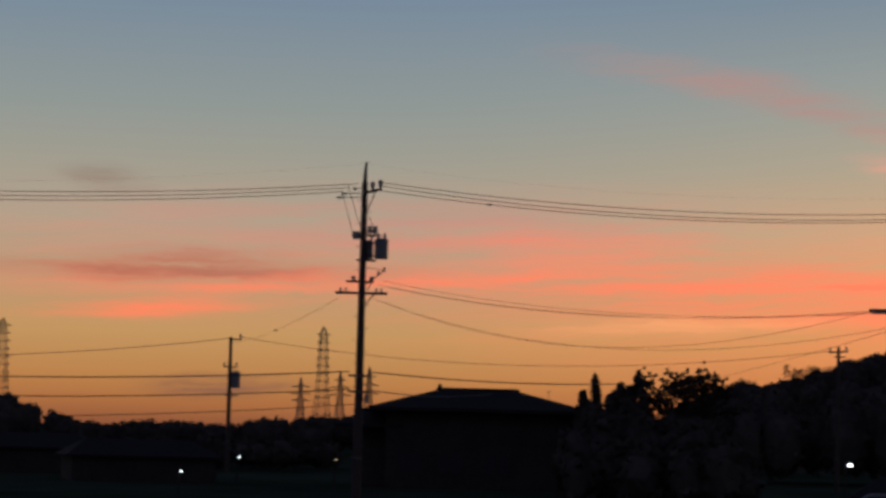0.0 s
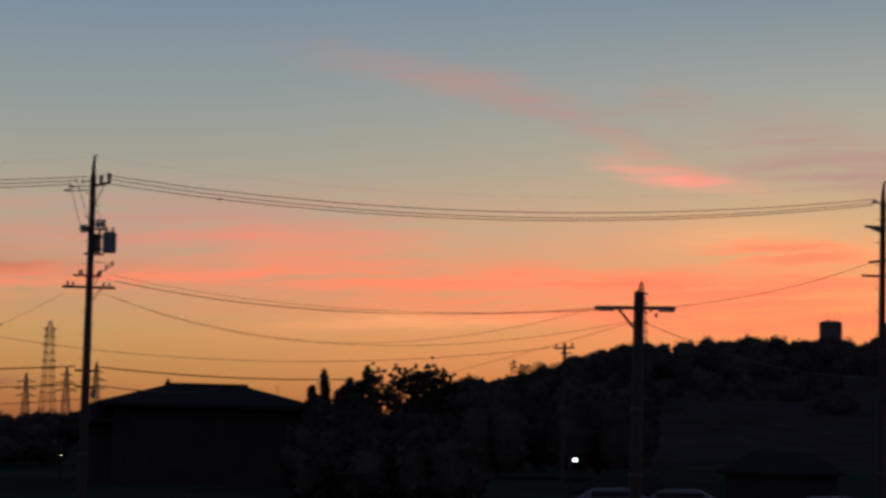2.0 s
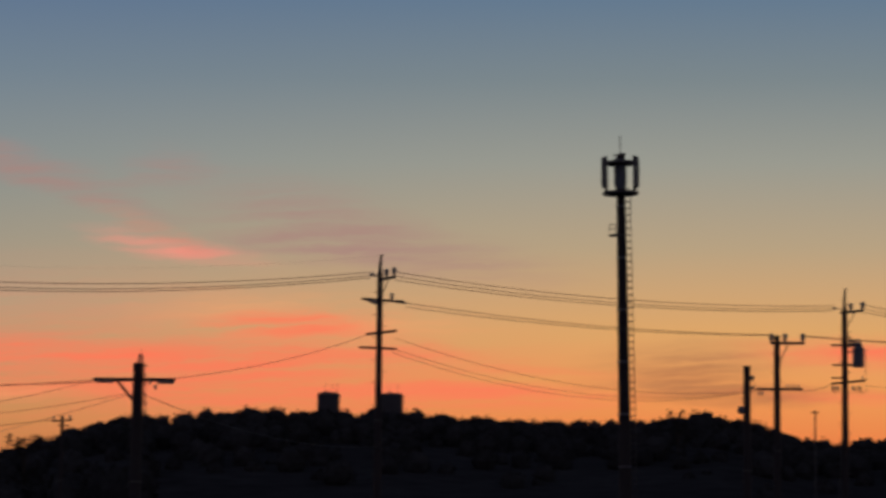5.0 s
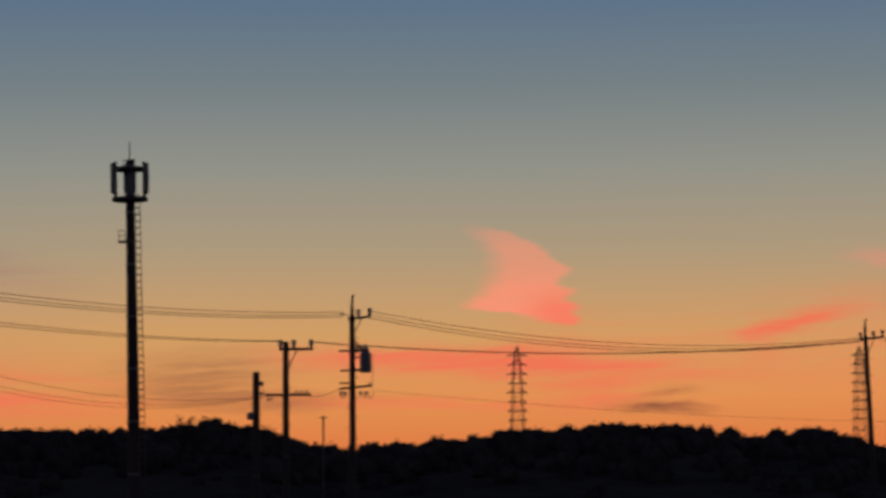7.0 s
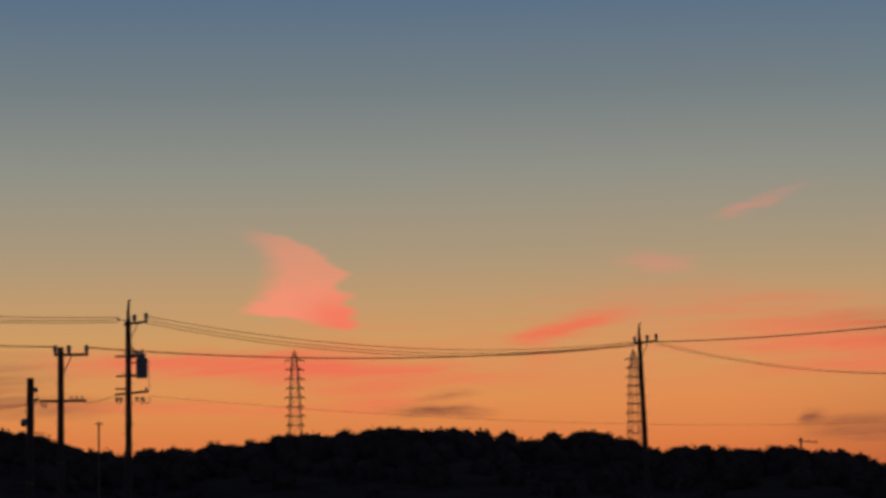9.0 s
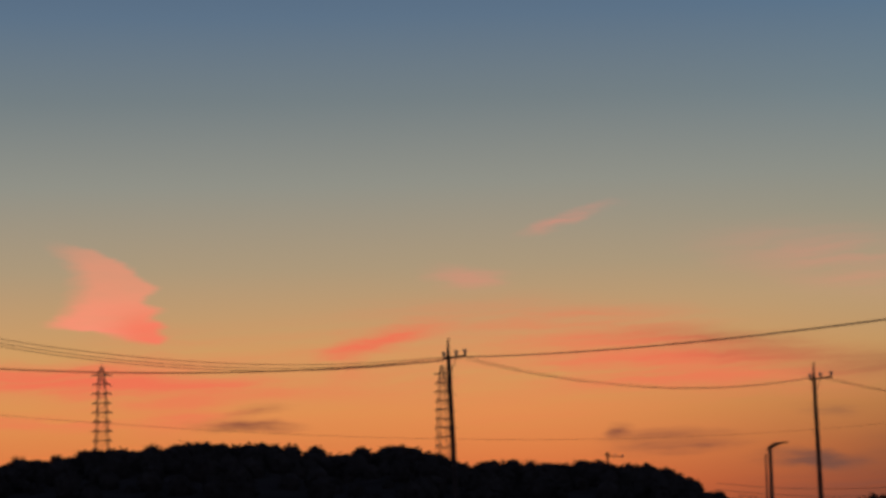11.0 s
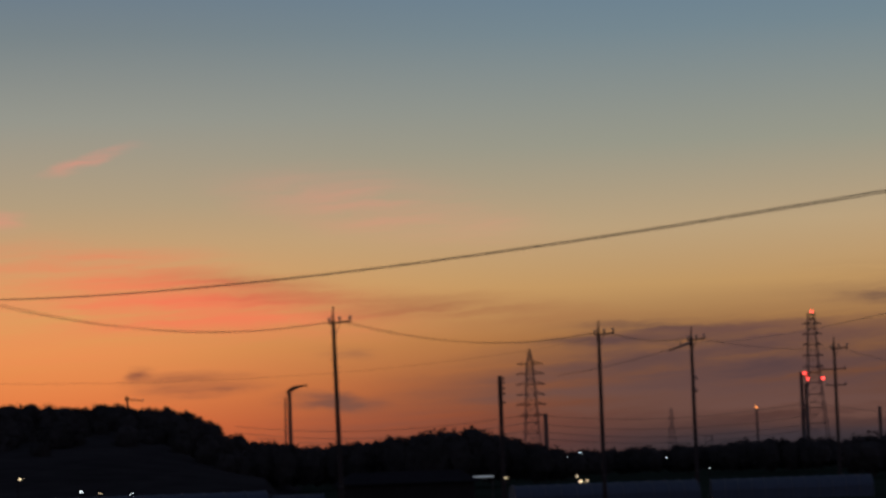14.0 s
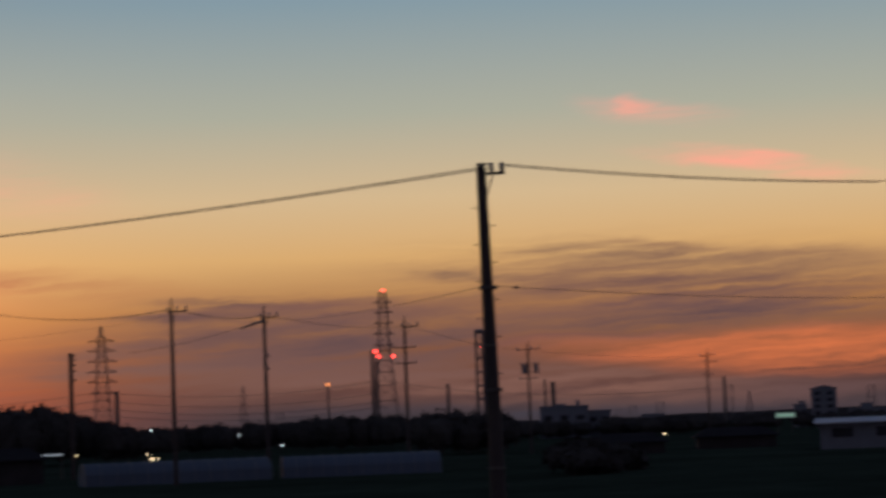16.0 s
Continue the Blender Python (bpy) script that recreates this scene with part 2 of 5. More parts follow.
def wcurve(value, points, lo, hi):
    """A value drawn as a smooth curve of another in 0..1; points are scaled from lo..hi."""
    n = wnode("ShaderNodeFloatCurve")
    line = n.mapping.curves[0]
    pts = [(x, (y - lo) / (hi - lo)) for x, y in points]
    line.points[0].location, line.points[-1].location = pts[0], pts[-1]
    for p in pts[1:-1]:
        line.points.new(*p)
    n.mapping.update()
    wt.links.new(value, n.inputs["Value"])
    return wmath("MULTIPLY_ADD", n.outputs[0], hi - lo, lo)


# the bright lens-shaped cloud: a frayed windward edge, a flat sloping base, a thin upper veil
LOW, HIGH = 4.6, 7.3
level = wmath("DIVIDE", wmath("SUBTRACT", split.outputs[1], LOW), HIGH - LOW)


def by_height(*points):
    return [((e - LOW) / (HIGH - LOW), v) for e, v in points]


lee = wcurve(level, by_height((4.6, 33.6), (4.73, 33.1), (4.9, 32.3), (5.05, 31.7), (5.2, 30.6), (5.5, 30.9), (5.8, 31.1), (6.3, 31.2), (6.8, 30.95), (7.3, 30.3)), 30.0, 34.0)
ragged = wcurve(level, by_height((4.6, 32.9), (4.74, 33.25), (4.92, 33.55), (5.05, 33.38), (5.16, 33.5), (5.4, 33.2), (5.53, 33.42), (5.77, 33.0), (6.06, 33.3), (6.3, 33.0),
                                 (6.7, 32.5), (6.93, 32.0), (7.3, 30.8)), 30.0, 34.0)
body = wcurve(level, by_height((4.6, 0.9), (4.8, 0.97), (5.4, 0.92), (5.75, 0.8), (6.1, 0.62), (6.5, 0.58), (6.9, 0.42), (7.15, 0.16), (7.3, 0.0)), 0.0, 1.0)
inside = wmath("MULTIPLY", ease(wmath("SUBTRACT", split.outputs[0], lee), -0.22, 0.65), ease(wmath("SUBTRACT", ragged, split.outputs[0]), -0.12, 0.3))
banded = wnoise((0.7, 4.5, 1.0), 4.0, 0.6)
inside = wmath("MULTIPLY", wmath("MULTIPLY", inside, body), wmath("MULTIPLY_ADD", banded.outputs["Fac"], 0.5, 0.75))
inside = wmath("MULTIPLY", inside, wmath("MULTIPLY", ease(level, 0.0, 0.06), ease(level, 1.0, 0.9)))
warmth = wmath("MULTIPLY", ease(level, 0.5, 0.15), ease(split.outputs[0], 31.6, 33.0))
sky = wmix(wmath("MINIMUM", inside, 1.0), sky, wmix(warmth, SALMON, CORAL))
# below the horizon
under = wnode("ShaderNodeMapRange")
wt.links.new(elevation, under.inputs[0])
for i, v in ((1, 0.0), (2, -1.0), (3, 0.0), (4, 1.0)):
    under.inputs[i].default_value = v
sky = wmix(under.outputs[0], sky, lin(24, 24, 30))
backdrop = wnode("ShaderNodeBackground")
wt.links.new(sky, backdrop.inputs[0])
backdrop.inputs[1].default_value = 1.0
wout = wnode("ShaderNodeOutputWorld")
wt.links.new(backdrop.outputs[0], wout.inputs[0])

# the last light from below the western horizon
glow = bpy.data.lights.new("afterglow", "SUN")
glow.energy, glow.angle, glow.color = 0.035, radians(25), (1.0, 0.55, 0.32)
sun = new("afterglow", glow)
sun.matrix_world = look((math.sin(radians(30)) * 100, math.cos(radians(30)) * 100, 6), (0, 0, 0))

# ---- materials ----
def material(name, colour, rough=0.7, metal=0.0, grain=0.15, scale=6.0, bump=0.2, per_piece=0.0, sheen=0.5):
    m = bpy.data.materials.new(name)
    m.use_nodes = True
    nt = m.node_tree
    bsdf = nt.nodes["Principled BSDF"]
    tc = nt.nodes.new("ShaderNodeTexCoord")
    small, large = nt.nodes.new("ShaderNodeTexNoise"), nt.nodes.new("ShaderNodeTexNoise")
    small.inputs["Scale"].default_value, large.inputs["Scale"].default_value = scale, scale * 0.13
    small.inputs["Detail"].default_value = 5.0
    for n in (small, large):
        nt.links.new(tc.outputs["Object"], n.inputs["Vector"])
    both = nt.nodes.new("ShaderNodeMath")
    both.operation = "ADD"
    nt.links.new(small.outputs["Fac"], both.inputs[0])
    nt.links.new(large.outputs["Fac"], both.inputs[1])
    ramp = nt.nodes.new("ShaderNodeMapRange")
    nt.links.new(both.outputs[0], ramp.inputs[0])
    for i, v in ((1, 0.6), (2, 1.4), (3, 1 - grain), (4, 1 + grain)):
        ramp.inputs[i].default_value = v
    value = ramp.outputs[0]
    if per_piece:
        info = nt.nodes.new("ShaderNodeObjectInfo")
        vary = nt.nodes.new("ShaderNodeMapRange")
        nt.links.new(info.outputs["Random"], vary.inputs[0])
        vary.inputs[3].default_value, vary.inputs[4].default_value = 1 - per_piece, 1 + per_piece
        mul = nt.nodes.new("ShaderNodeMath")
        mul.operation = "MULTIPLY"
        nt.links.new(value, mul.inputs[0])
        nt.links.new(vary.outputs[0], mul.inputs[1])
        value = mul.outputs[0]
    tint = nt.nodes.new("ShaderNodeVectorMath")
    tint.operation = "SCALE"
    tint.inputs[0].default_value = colour
    nt.links.new(value, tint.inputs["Scale"])
    nt.links.new(tint.outputs[0], bsdf.inputs["Base Color"])
    bsdf.inputs["Specular IOR Level"].default_value = sheen
    bsdf.inputs["Roughness"].default_value, bsdf.inputs["Metallic"].default_value = rough, metal
    if bump:
        b = nt.nodes.new("ShaderNodeBump")
        b.inputs["Strength"].default_value, b.inputs["Distance"].default_value = bump, 0.02
        nt.links.new(small.outputs["Fac"], b.inputs["Height"])
        nt.links.new(b.outputs[0], bsdf.inputs["Normal"])
    return m


def lamp_material(name, colour, strength):
    m = bpy.data.materials.new(name)
    m.use_nodes = True
    bsdf = m.node_tree.nodes["Principled BSDF"]
    bsdf.inputs["Base Color"].default_value = colour
    bsdf.inputs["Emission Color"].default_value = colour
    bsdf.inputs["Emission Strength"].default_value = strength
    return m


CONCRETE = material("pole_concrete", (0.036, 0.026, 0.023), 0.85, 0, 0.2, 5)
STEEL = material("galvanised_steel", (0.08, 0.068, 0.062), 0.7, 0.3, 0.2, 14)
LATTICE = material("tower_steel", (0.12, 0.11, 0.11), 0.7, 0.2, 0.2, 3)
PORCELAIN = material("porcelain", (0.3, 0.28, 0.26), 0.3, 0, 0.1, 20, 0)
TANK_PAINT = material("transformer_paint", (0.13, 0.14, 0.15), 0.5, 0, 0.15, 8)
RUBBER = material("cable_sheath", (0.025, 0.025, 0.027), 0.6, 0, 0.15, 10, 0)
CONDUCTOR = material("bare_conductor", (0.16, 0.15, 0.14), 0.6, 0.5, 0.1, 10, 0)
LEAF = material("foliage", (0.046, 0.043, 0.04), 0.8, 0, 0.45, 0.8, 0, sheen=0.0)
BARK = material("bark", (0.07, 0.05, 0.035), 0.9, 0, 0.3, 9, sheen=0.0)
SOIL = material("wooded_slope", (0.046, 0.042, 0.04), 0.95, 0, 0.4, 0.2, sheen=0.0)
FIELD = material("field_grass", (0.03, 0.042, 0.03), 0.95, 0, 0.4, 0.3, sheen=0.0)
TILE = material("roof_tile", (0.022, 0.02, 0.022), 0.85, 0, 0.2, 2, sheen=0.05)
PLASTER = material("plaster_wall", (0.2, 0.18, 0.16), 0.9, 0, 0.15, 1.5)
CLADDING = material("grey_cladding", (0.12, 0.13, 0.15), 0.7, 0, 0.15, 1.2)
FILM = material("greenhouse_film", (0.06, 0.08, 0.11), 0.8, 0, 0.12, 0.7, 0.1)
TUBE = material("hoop_tube", (0.12, 0.13, 0.15), 0.6, 0.3, 0.1, 10, 0)
GLASS = material("dark_window", (0.02, 0.022, 0.027), 0.35, 0, 0.1, 2, 0, sheen=0.2)
STACK = material("chimney_concrete", (0.08, 0.07, 0.068), 0.85, 0, 0.15, 0.4)
SMOKE = material("soot_smoke", (0.09, 0.07, 0.065), 1.0, 0, 0.3, 0.3, 0)
PAINT = material("car_paint", (0.12, 0.13, 0.15), 0.7, 0.0, 0.05, 3, 0, sheen=0.1)
WHITE_LIGHT = lamp_material("white_lamp", (0.85, 0.95, 1.0, 1), 3.0)
WARM_LIGHT = lamp_material("warm_lamp", (1.0, 0.75, 0.45, 1), 2.0)
RED_LIGHT = lamp_material("red_beacon", (1.0, 0.05, 0.04, 1), 6.0)
ORANGE_LIGHT = lamp_material("orange_beacon", (1.0, 0.3, 0.07, 1), 2.4)
PALE_SHEET = material("pale_sheet_metal", (0.5, 0.52, 0.55), 0.6, 0, 0.12, 1.2)
DIM_LIGHT = lamp_material("lit_panel", (0.75, 0.85, 0.9, 1), 0.22)
GREEN_LIGHT = lamp_material("lit_sign", (0.5, 0.8, 0.6, 1), 0.16)


# ---- making things ----
def thing(name, m, label, category, group="", kind=""):
    ob = new(name)
    ob.empty_display_size = 0.3
    ob.matrix_world = m
    return tagged(ob, label, category, group, kind)


def part(name, bm, mat, parent, label=""):
    me = bpy.data.meshes.new(name)
    bm.to_mesh(me)
    bm.free()
    me.materials.append(mat)
    ob = new(name, me)
    ob.parent = parent
    return tagged(ob, label)


def at(az, dist, z=0.0):
    a = radians(az)
    return Vector((math.sin(a) * dist, math.cos(a) * dist, z))


def rise(el, dist):
    """Height above the ground of a point seen dist metres away at that elevation."""
    return EYE_Z + dist * math.tan(radians(el))


def facing(az, dist, turn=0.0, z=0.0):
    """A pose whose x runs to the right across the line of sight and y away."""
    p = at(az, dist)
    return pose(p.x, p.y, z, 0, 0, -az + turn)


def rod(bm, a, b, r0, r1=None, seg=10):
    """A tapered rod with closed ends."""
    a, b = Vector(a), Vector(b)
    r1 = r0 if r1 is None else r1
    m = Matrix.Translation((a + b) / 2) @ (b - a).to_track_quat("Z", "Y").to_matrix().to_4x4()
    bmesh.ops.create_cone(bm, cap_ends=True, segments=seg, radius1=r0, radius2=r1, depth=(b - a).length, matrix=m)


def beam(bm, a, b, w, h):
    """A square bar from a to b."""
    a, b = Vector(a), Vector(b)
    m = Matrix.Translation((a + b) / 2) @ (b - a).to_track_quat("Z", "Y").to_matrix().to_4x4()
    bmesh.ops.create_cube(bm, size=1, matrix=m @ Matrix.Diagonal((w, h, (b - a).length, 1)))


def block(bm, x0, x1, y0, y1, z0, z1):
    m = Matrix.Translation(((x0 + x1) / 2, (y0 + y1) / 2, (z0 + z1) / 2)) @ Matrix.Diagonal((x1 - x0, y1 - y0, z1 - z0, 1))
    return bmesh.ops.create_cube(bm, size=1, matrix=m)["verts"]


def lathe(bm, profile, m, seg=12):
    """A turned body from (radius, height) pairs."""
    rings = []
    for r, z in profile:
        rings.append([bm.verts.new(m @ Vector((r * math.cos(2 * math.pi * i / seg), r * math.sin(2 * math.pi * i / seg), z))) for i in range(seg)])
    for lo, hi in zip(rings, rings[1:]):
        for i in range(seg):
            bm.faces.new((lo[i], lo[(i + 1) % seg], hi[(i + 1) % seg], hi[i]))
    bm.faces.new(rings[0][::-1])
    bm.faces.new(rings[-1])


def tube(bm, pts, r, seg=5):
    """One bent round bar through the points."""
    rings = []
    for i, p in enumerate(pts):
        t = (pts[min(i + 1, len(pts) - 1)] - pts[max(i - 1, 0)]).normalized()
        m = Matrix.Translation(p) @ t.to_track_quat("Z", "Y").to_matrix().to_4x4()
        rings.append([bm.verts.new(m @ Vector((r * math.cos(2 * math.pi * k / seg), r * math.sin(2 * math.pi * k / seg), 0))) for k in range(seg)])
    for lo, hi in zip(rings, rings[1:]):
        for k in range(seg):
            bm.faces.new((lo[k], lo[(k + 1) % seg], hi[(k + 1) % seg], hi[k]))
    bm.faces.new(rings[0][::-1])
    bm.faces.new(rings[-1])


PIN = [(0.05, -0.02), (0.055, 0.08), (0.085, 0.1), (0.09, 0.14), (0.06, 0.17), (0.09, 0.2), (0.085, 0.25), (0.05, 0.29)]


def insulator(parent, x, y, z, size=1.0):
    bm = bmesh.new()
    lathe(bm, [(r * size, h * size) for r, h in PIN], Matrix.Translation((x, y, z)), 10)
    return part("insulator", bm, PORCELAIN, parent)


def crossarm(root, z, x0, x1, y=0.0, thick=0.09, pins=(), size=1.0, drop=0.0):
    """A steel arm at height z from x0 to x1, with upright insulators at pins."""
    bm = bmesh.new()
    beam(bm, (x0, y, z - drop * 0.5), (x1, y, z + drop * 0.5), thick, thick)
    arm = part("crossarm", bm, STEEL, root)
    for x in pins:
        insulator(arm, x, y, z + thick / 2 + drop * (x - (x0 + x1) / 2) / max(x1 - x0, 0.1), size)
    return arm


def brace(root, a, b, r=0.022):
    bm = bmesh.new()
    rod(bm, a, b, r, r, 6)
    return part("brace", bm, STEEL, root)


def strain_string(parent, a, b):
    """A short dead-end string of discs between an arm and its wire."""
    a, b = Vector(a), Vector(b)
    bm = bmesh.new()
    rod(bm, a, b, 0.02, 0.02, 6)
    for k in (0.8, 0.92):
        p = a.lerp(b, k)
        d = (b - a).normalized() * 0.03
        rod(bm, p - d, p + d, 0.075, 0.05, 8)
    return part("strain_insulator", bm, PORCELAIN, parent)


def transformer(root, x, y, z, r=0.3, h=0.95):
    """A pole transformer can with lid, bushings and hanger, bottom at z."""
    bm = bmesh.new()
    lathe(bm, [(r * 0.9, 0), (r, 0.04), (r, h * 0.86), (r * 1.06, h * 0.87), (r * 1.06, h * 0.92), (r * 0.7, h), (0.05, h * 1.02)], Matrix.Translation((x, y, z)), 18)
    can = part("transformer", bm, TANK_PAINT, root, "grey steel transformer can")
    for k in (-1, 1):
        bm = bmesh.new()
        lathe(bm, [(0.03, 0), (0.06, 0.05), (0.035, 0.08), (0.06, 0.11), (0.03, 0.2)], Matrix.Translation((x + 0.12 * k, y, z + h)), 8)
        part("bushing", bm, PORCELAIN, can)
    for k in (0.75, 0.15):
        bm = bmesh.new()
        beam(bm, (0, y * 0.3, z + h * k), (x, y, z + h * k), 0.08, 0.06)
        part("hanger", bm, STEEL, can)
    return can


def pole_shaft(root, height, r0=0.18, r1=0.1, steps=True):
    bm = bmesh.new()
    lathe(bm, [(r0, -0.3), (r0, 0.0), (r0 + (r1 - r0) * 0.5, height * 0.5), (r1, height - 0.02), (r1 * 0.8, height)], Matrix.Identity(4), 18)
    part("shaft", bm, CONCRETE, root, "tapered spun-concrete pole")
    if steps:
        for k in range(int((height - 2.2) / 0.45)):
            z, s = 2.0 + 0.45 * k, (-1) ** k
            if z > height - 0.3:
                break
            bm = bmesh.new()
            rod(bm, (s * 0.08, 0, z), (s * (0.28), 0, z), 0.012, 0.012, 6)
            part("step_bolt", bm, STEEL, root)
    for z in (2.4, height * 0.55):
        bm = bmesh.new()
        rod(bm, (0, 0, z), (0, 0, z + 0.06), r0 + (r1 - r0) * z / height + 0.012, None, 16)
        part("band", bm, STEEL, root)


def tip_bracket(root, height, rise_by=0.9):
    """The steel spike that holds the overhead ground wire."""
    bm = bmesh.new()
    rod(bm, (0, 0, height - 0.4), (0, 0, height + rise_by * 0.5), 0.1, 0.07, 8)
    rod(bm, (0, 0, height + rise_by * 0.45), (0.03, 0, height + rise_by), 0.065, 0.045, 8)
    rod(bm, (0.0, 0, height + rise_by), (0.12, 0, height + rise_by + 0.05), 0.03, 0.03, 6)
    part("ground_wire_bracket", bm, STEEL, root)


def utility_pole(az, dist, height, label, turn=0.0, r0=0.18, r1=0.1, steps=True):
    root = thing("utility_pole", facing(az, dist, turn), label, "utility pole", "utility poles along the road")
    pole_shaft(root, height, r0, r1, steps)
    return root


def spot(root, x, y, z):
    return root.matrix_world @ Vector((x, y, z))


def along(a, b, sag, az):
    """The point of a hanging wire that lies in the direction az."""
    a, b = Vector(a), Vector(b)
    best = min(range(401), key=lambda i: abs(math.degrees(math.atan2(*(a.lerp(b, i / 400)).xy)) - az)) / 400
    return a.lerp(b, best) - Vector((0, 0, 4 * sag * best * (1 - best)))


def cable(name, a, b, sag, r, mat, label, group="overhead cables", seg=28):
    """A hanging wire between two points, as a thin tube."""
    a, b = Vector(a), Vector(b)
    bm = bmesh.new()
    side = (b - a).cross(Vector((0, 0, 1))).normalized()
    rings = []
    for i in range(seg + 1):
        u = i / seg
        p = a.lerp(b, u) - Vector((0, 0, 4 * sag * u * (1 - u)))
        t = ((b - a) - Vector((0, 0, 4 * sag * (1 - 2 * u)))).normalized()
        up = side.cross(t)
        rings.append([bm.verts.new(p + (side * math.cos(k * math.pi / 2.5) + up * math.sin(k * math.pi / 2.5)) * r) for k in range(5)])
    for lo, hi in zip(rings, rings[1:]):
        for k in range(5):
            bm.faces.new((lo[k], lo[(k + 1) % 5], hi[(k + 1) % 5], hi[k]))
    me = bpy.data.meshes.new(name)
    bm.to_mesh(me)
    bm.free()
    me.materials.append(mat)
    return tagged(new(name, me), label, "cable", group)


TIMBER = material("dark_timber", (0.032, 0.028, 0.028), 0.9, 0, 0.3, 4, sheen=0.1)

# ---- the ground, the hills and the far land ----
def sheet(name, bm, mat, label, category):
    me = bpy.data.meshes.new(name)
    bm.to_mesh(me)
    bm.free()
    me.materials.append(mat)
    return tagged(new(name, me), label, category, "", "structure")


bm = bmesh.new()
rings = [0.5, 8, 20, 40, 70, 110, 170, 260, 400, 700, 1300, 2400, 4800]
grid = []
for r in rings:
    grid.append([bm.verts.new((r * math.sin(2 * math.pi * k / 72), r * math.cos(2 * math.pi * k / 72),
                               0.12 * noise.noise(Vector((r * 0.05, k * 0.7, 0))) if 8 < r < 300 else 0.0)) for k in range(72)])
bm.faces.new(grid[0][::-1])
for lo, hi in zip(grid, grid[1:]):
    for k in range(72):
        bm.faces.new((lo[k], hi[k], hi[(k + 1) % 72], lo[(k + 1) % 72]))
sheet("ground", bm, FIELD, "dark grassy field running out to the horizon", "ground")

# skyline of the wooded hills: azimuth, elevation of the treetops
NEAR_HILL = [(4.5, 0.3), (5.9, 1.0), (7.1, 1.4), (8.3, 1.5), (9.0, 1.7), (9.9, 2.05), (11.1, 2.32), (12.3, 2.42), (14.4, 2.5), (15.5, 2.5),
             (17.0, 2.52), (18.8, 2.42), (19.9, 2.3), (21.4, 2.3), (22.6, 2.32), (23.8, 2.42), (24.9, 2.52), (25.9, 2.35), (27.2, 1.9),
             (28.6, 1.9), (30.2, 2.05), (31.2, 2.22), (32.3, 2.27), (34.0, 2.36), (34.9, 2.26), (35.9, 2.32), (37.6, 2.08), (38.9, 2.22),
             (39.7, 2.04), (40.7, 1.8), (42.2, 1.74), (43.0, 1.77), (44.0, 1.68), (45.2, 1.5), (46.0, 1.15), (46.6, 0.85), (47.4, 0.5), (48.6, 0.1)]
HILL_AZ, HILL_EL = zip(*NEAR_HILL)
RIDGE, FOOT, BACK = 520.0, 300.0, 780.0
TREE = 5.5


def crest(az):
    return max(0.0, rise(float(np.interp(az, HILL_AZ, HILL_EL)), RIDGE) - TREE - 0.5)


def slope_height(az, d):
    c = crest(az)
    u = (d - FOOT) / (RIDGE - FOOT) if d < RIDGE else (BACK - d) / (BACK - RIDGE)
    u = min(1.0, max(0.0, u))
    return c * (u * u * (3 - 2 * u)) - 0.3 * (1 - u)


bm = bmesh.new()
rows_ = []
for i in range(0, 179):
    az = 4.4 + i * 0.25
    rows_.append([bm.verts.new(at(az, d, slope_height(az, d) + (1.7 if FOOT < d < BACK and crest(az) > 2 else -0.2))) for d in (FOOT, 340, 380, 420, 460, 490, RIDGE, 560, 640, 720, BACK)])
for a, b in zip(rows_, rows_[1:]):
    for k in range(10):
        bm.faces.new((a[k], a[k + 1], b[k + 1], b[k]))
sheet("hill", bm, SOIL, "dark wooded hillside under the evening sky", "hill")

rng = np.random.default_rng(7)
ICO = bmesh.new()
bmesh.ops.create_icosphere(ICO, subdivisions=2, radius=1.0)
ICO_V = np.array([v.co[:] for v in ICO.verts])
ICO_F = np.array([[v.index for v in f.verts] for f in ICO.faces])
ICO.free()


def crown_mesh(trees, leaves, leaf):
    """Vertices and triangles of tree crowns: lumpy hearts and many loose leaf clumps.
    trees: rows of x, y, z of the crown's middle, half width, half height."""
    vs, fs, n = [], [], 0
    for x, y, z, w, h in trees:
        lumps = rng.normal(size=(5, 3))
        lumps /= np.linalg.norm(lumps, axis=1)[:, None]
        swell = 0.56 + 0.22 * np.clip(ICO_V @ lumps.T, 0, 1).max(axis=1) + rng.uniform(-0.08, 0.08, len(ICO_V))
        v = ICO_V * swell[:, None] * (w, w, h) + (x, y, z)
        vs.append(v)
        fs.append(ICO_F + n)
        n += len(v)
        d = rng.normal(size=(leaves, 3))
        d /= np.linalg.norm(d, axis=1)[:, None]
        shell = 0.62 + 0.25 * np.clip(d @ lumps.T, 0, 1).max(axis=1) + np.clip(rng.normal(-0.02, 0.05, leaves), -0.15, 0.05)
        c = d * shell[:, None] * (w, w, h) + (x, y, z)
        a = np.clip(rng.normal(size=(leaves, 3)), -1.5, 1.5) * leaf
        b = np.clip(rng.normal(size=(leaves, 3)), -1.5, 1.5) * leaf
        vs.append(np.stack([c - a, c + b, c + a, c - b], 1).reshape(-1, 3))
        k = np.arange(leaves)[:, None] * 4 + n
        fs.append(np.concatenate([k + (0, 1, 2), k + (0, 2, 3)]))
        n += 4 * leaves
    return np.concatenate(vs), np.concatenate(fs)


def foliage(name, trees, leaves, leaf, label, category):
    v, f = crown_mesh(trees, leaves, leaf)
    me = bpy.data.meshes.new(name)
    me.from_pydata(v.tolist(), [], f.tolist())
    me.materials.append(LEAF)
    return tagged(new(name, me), label, category, "", "stuff")


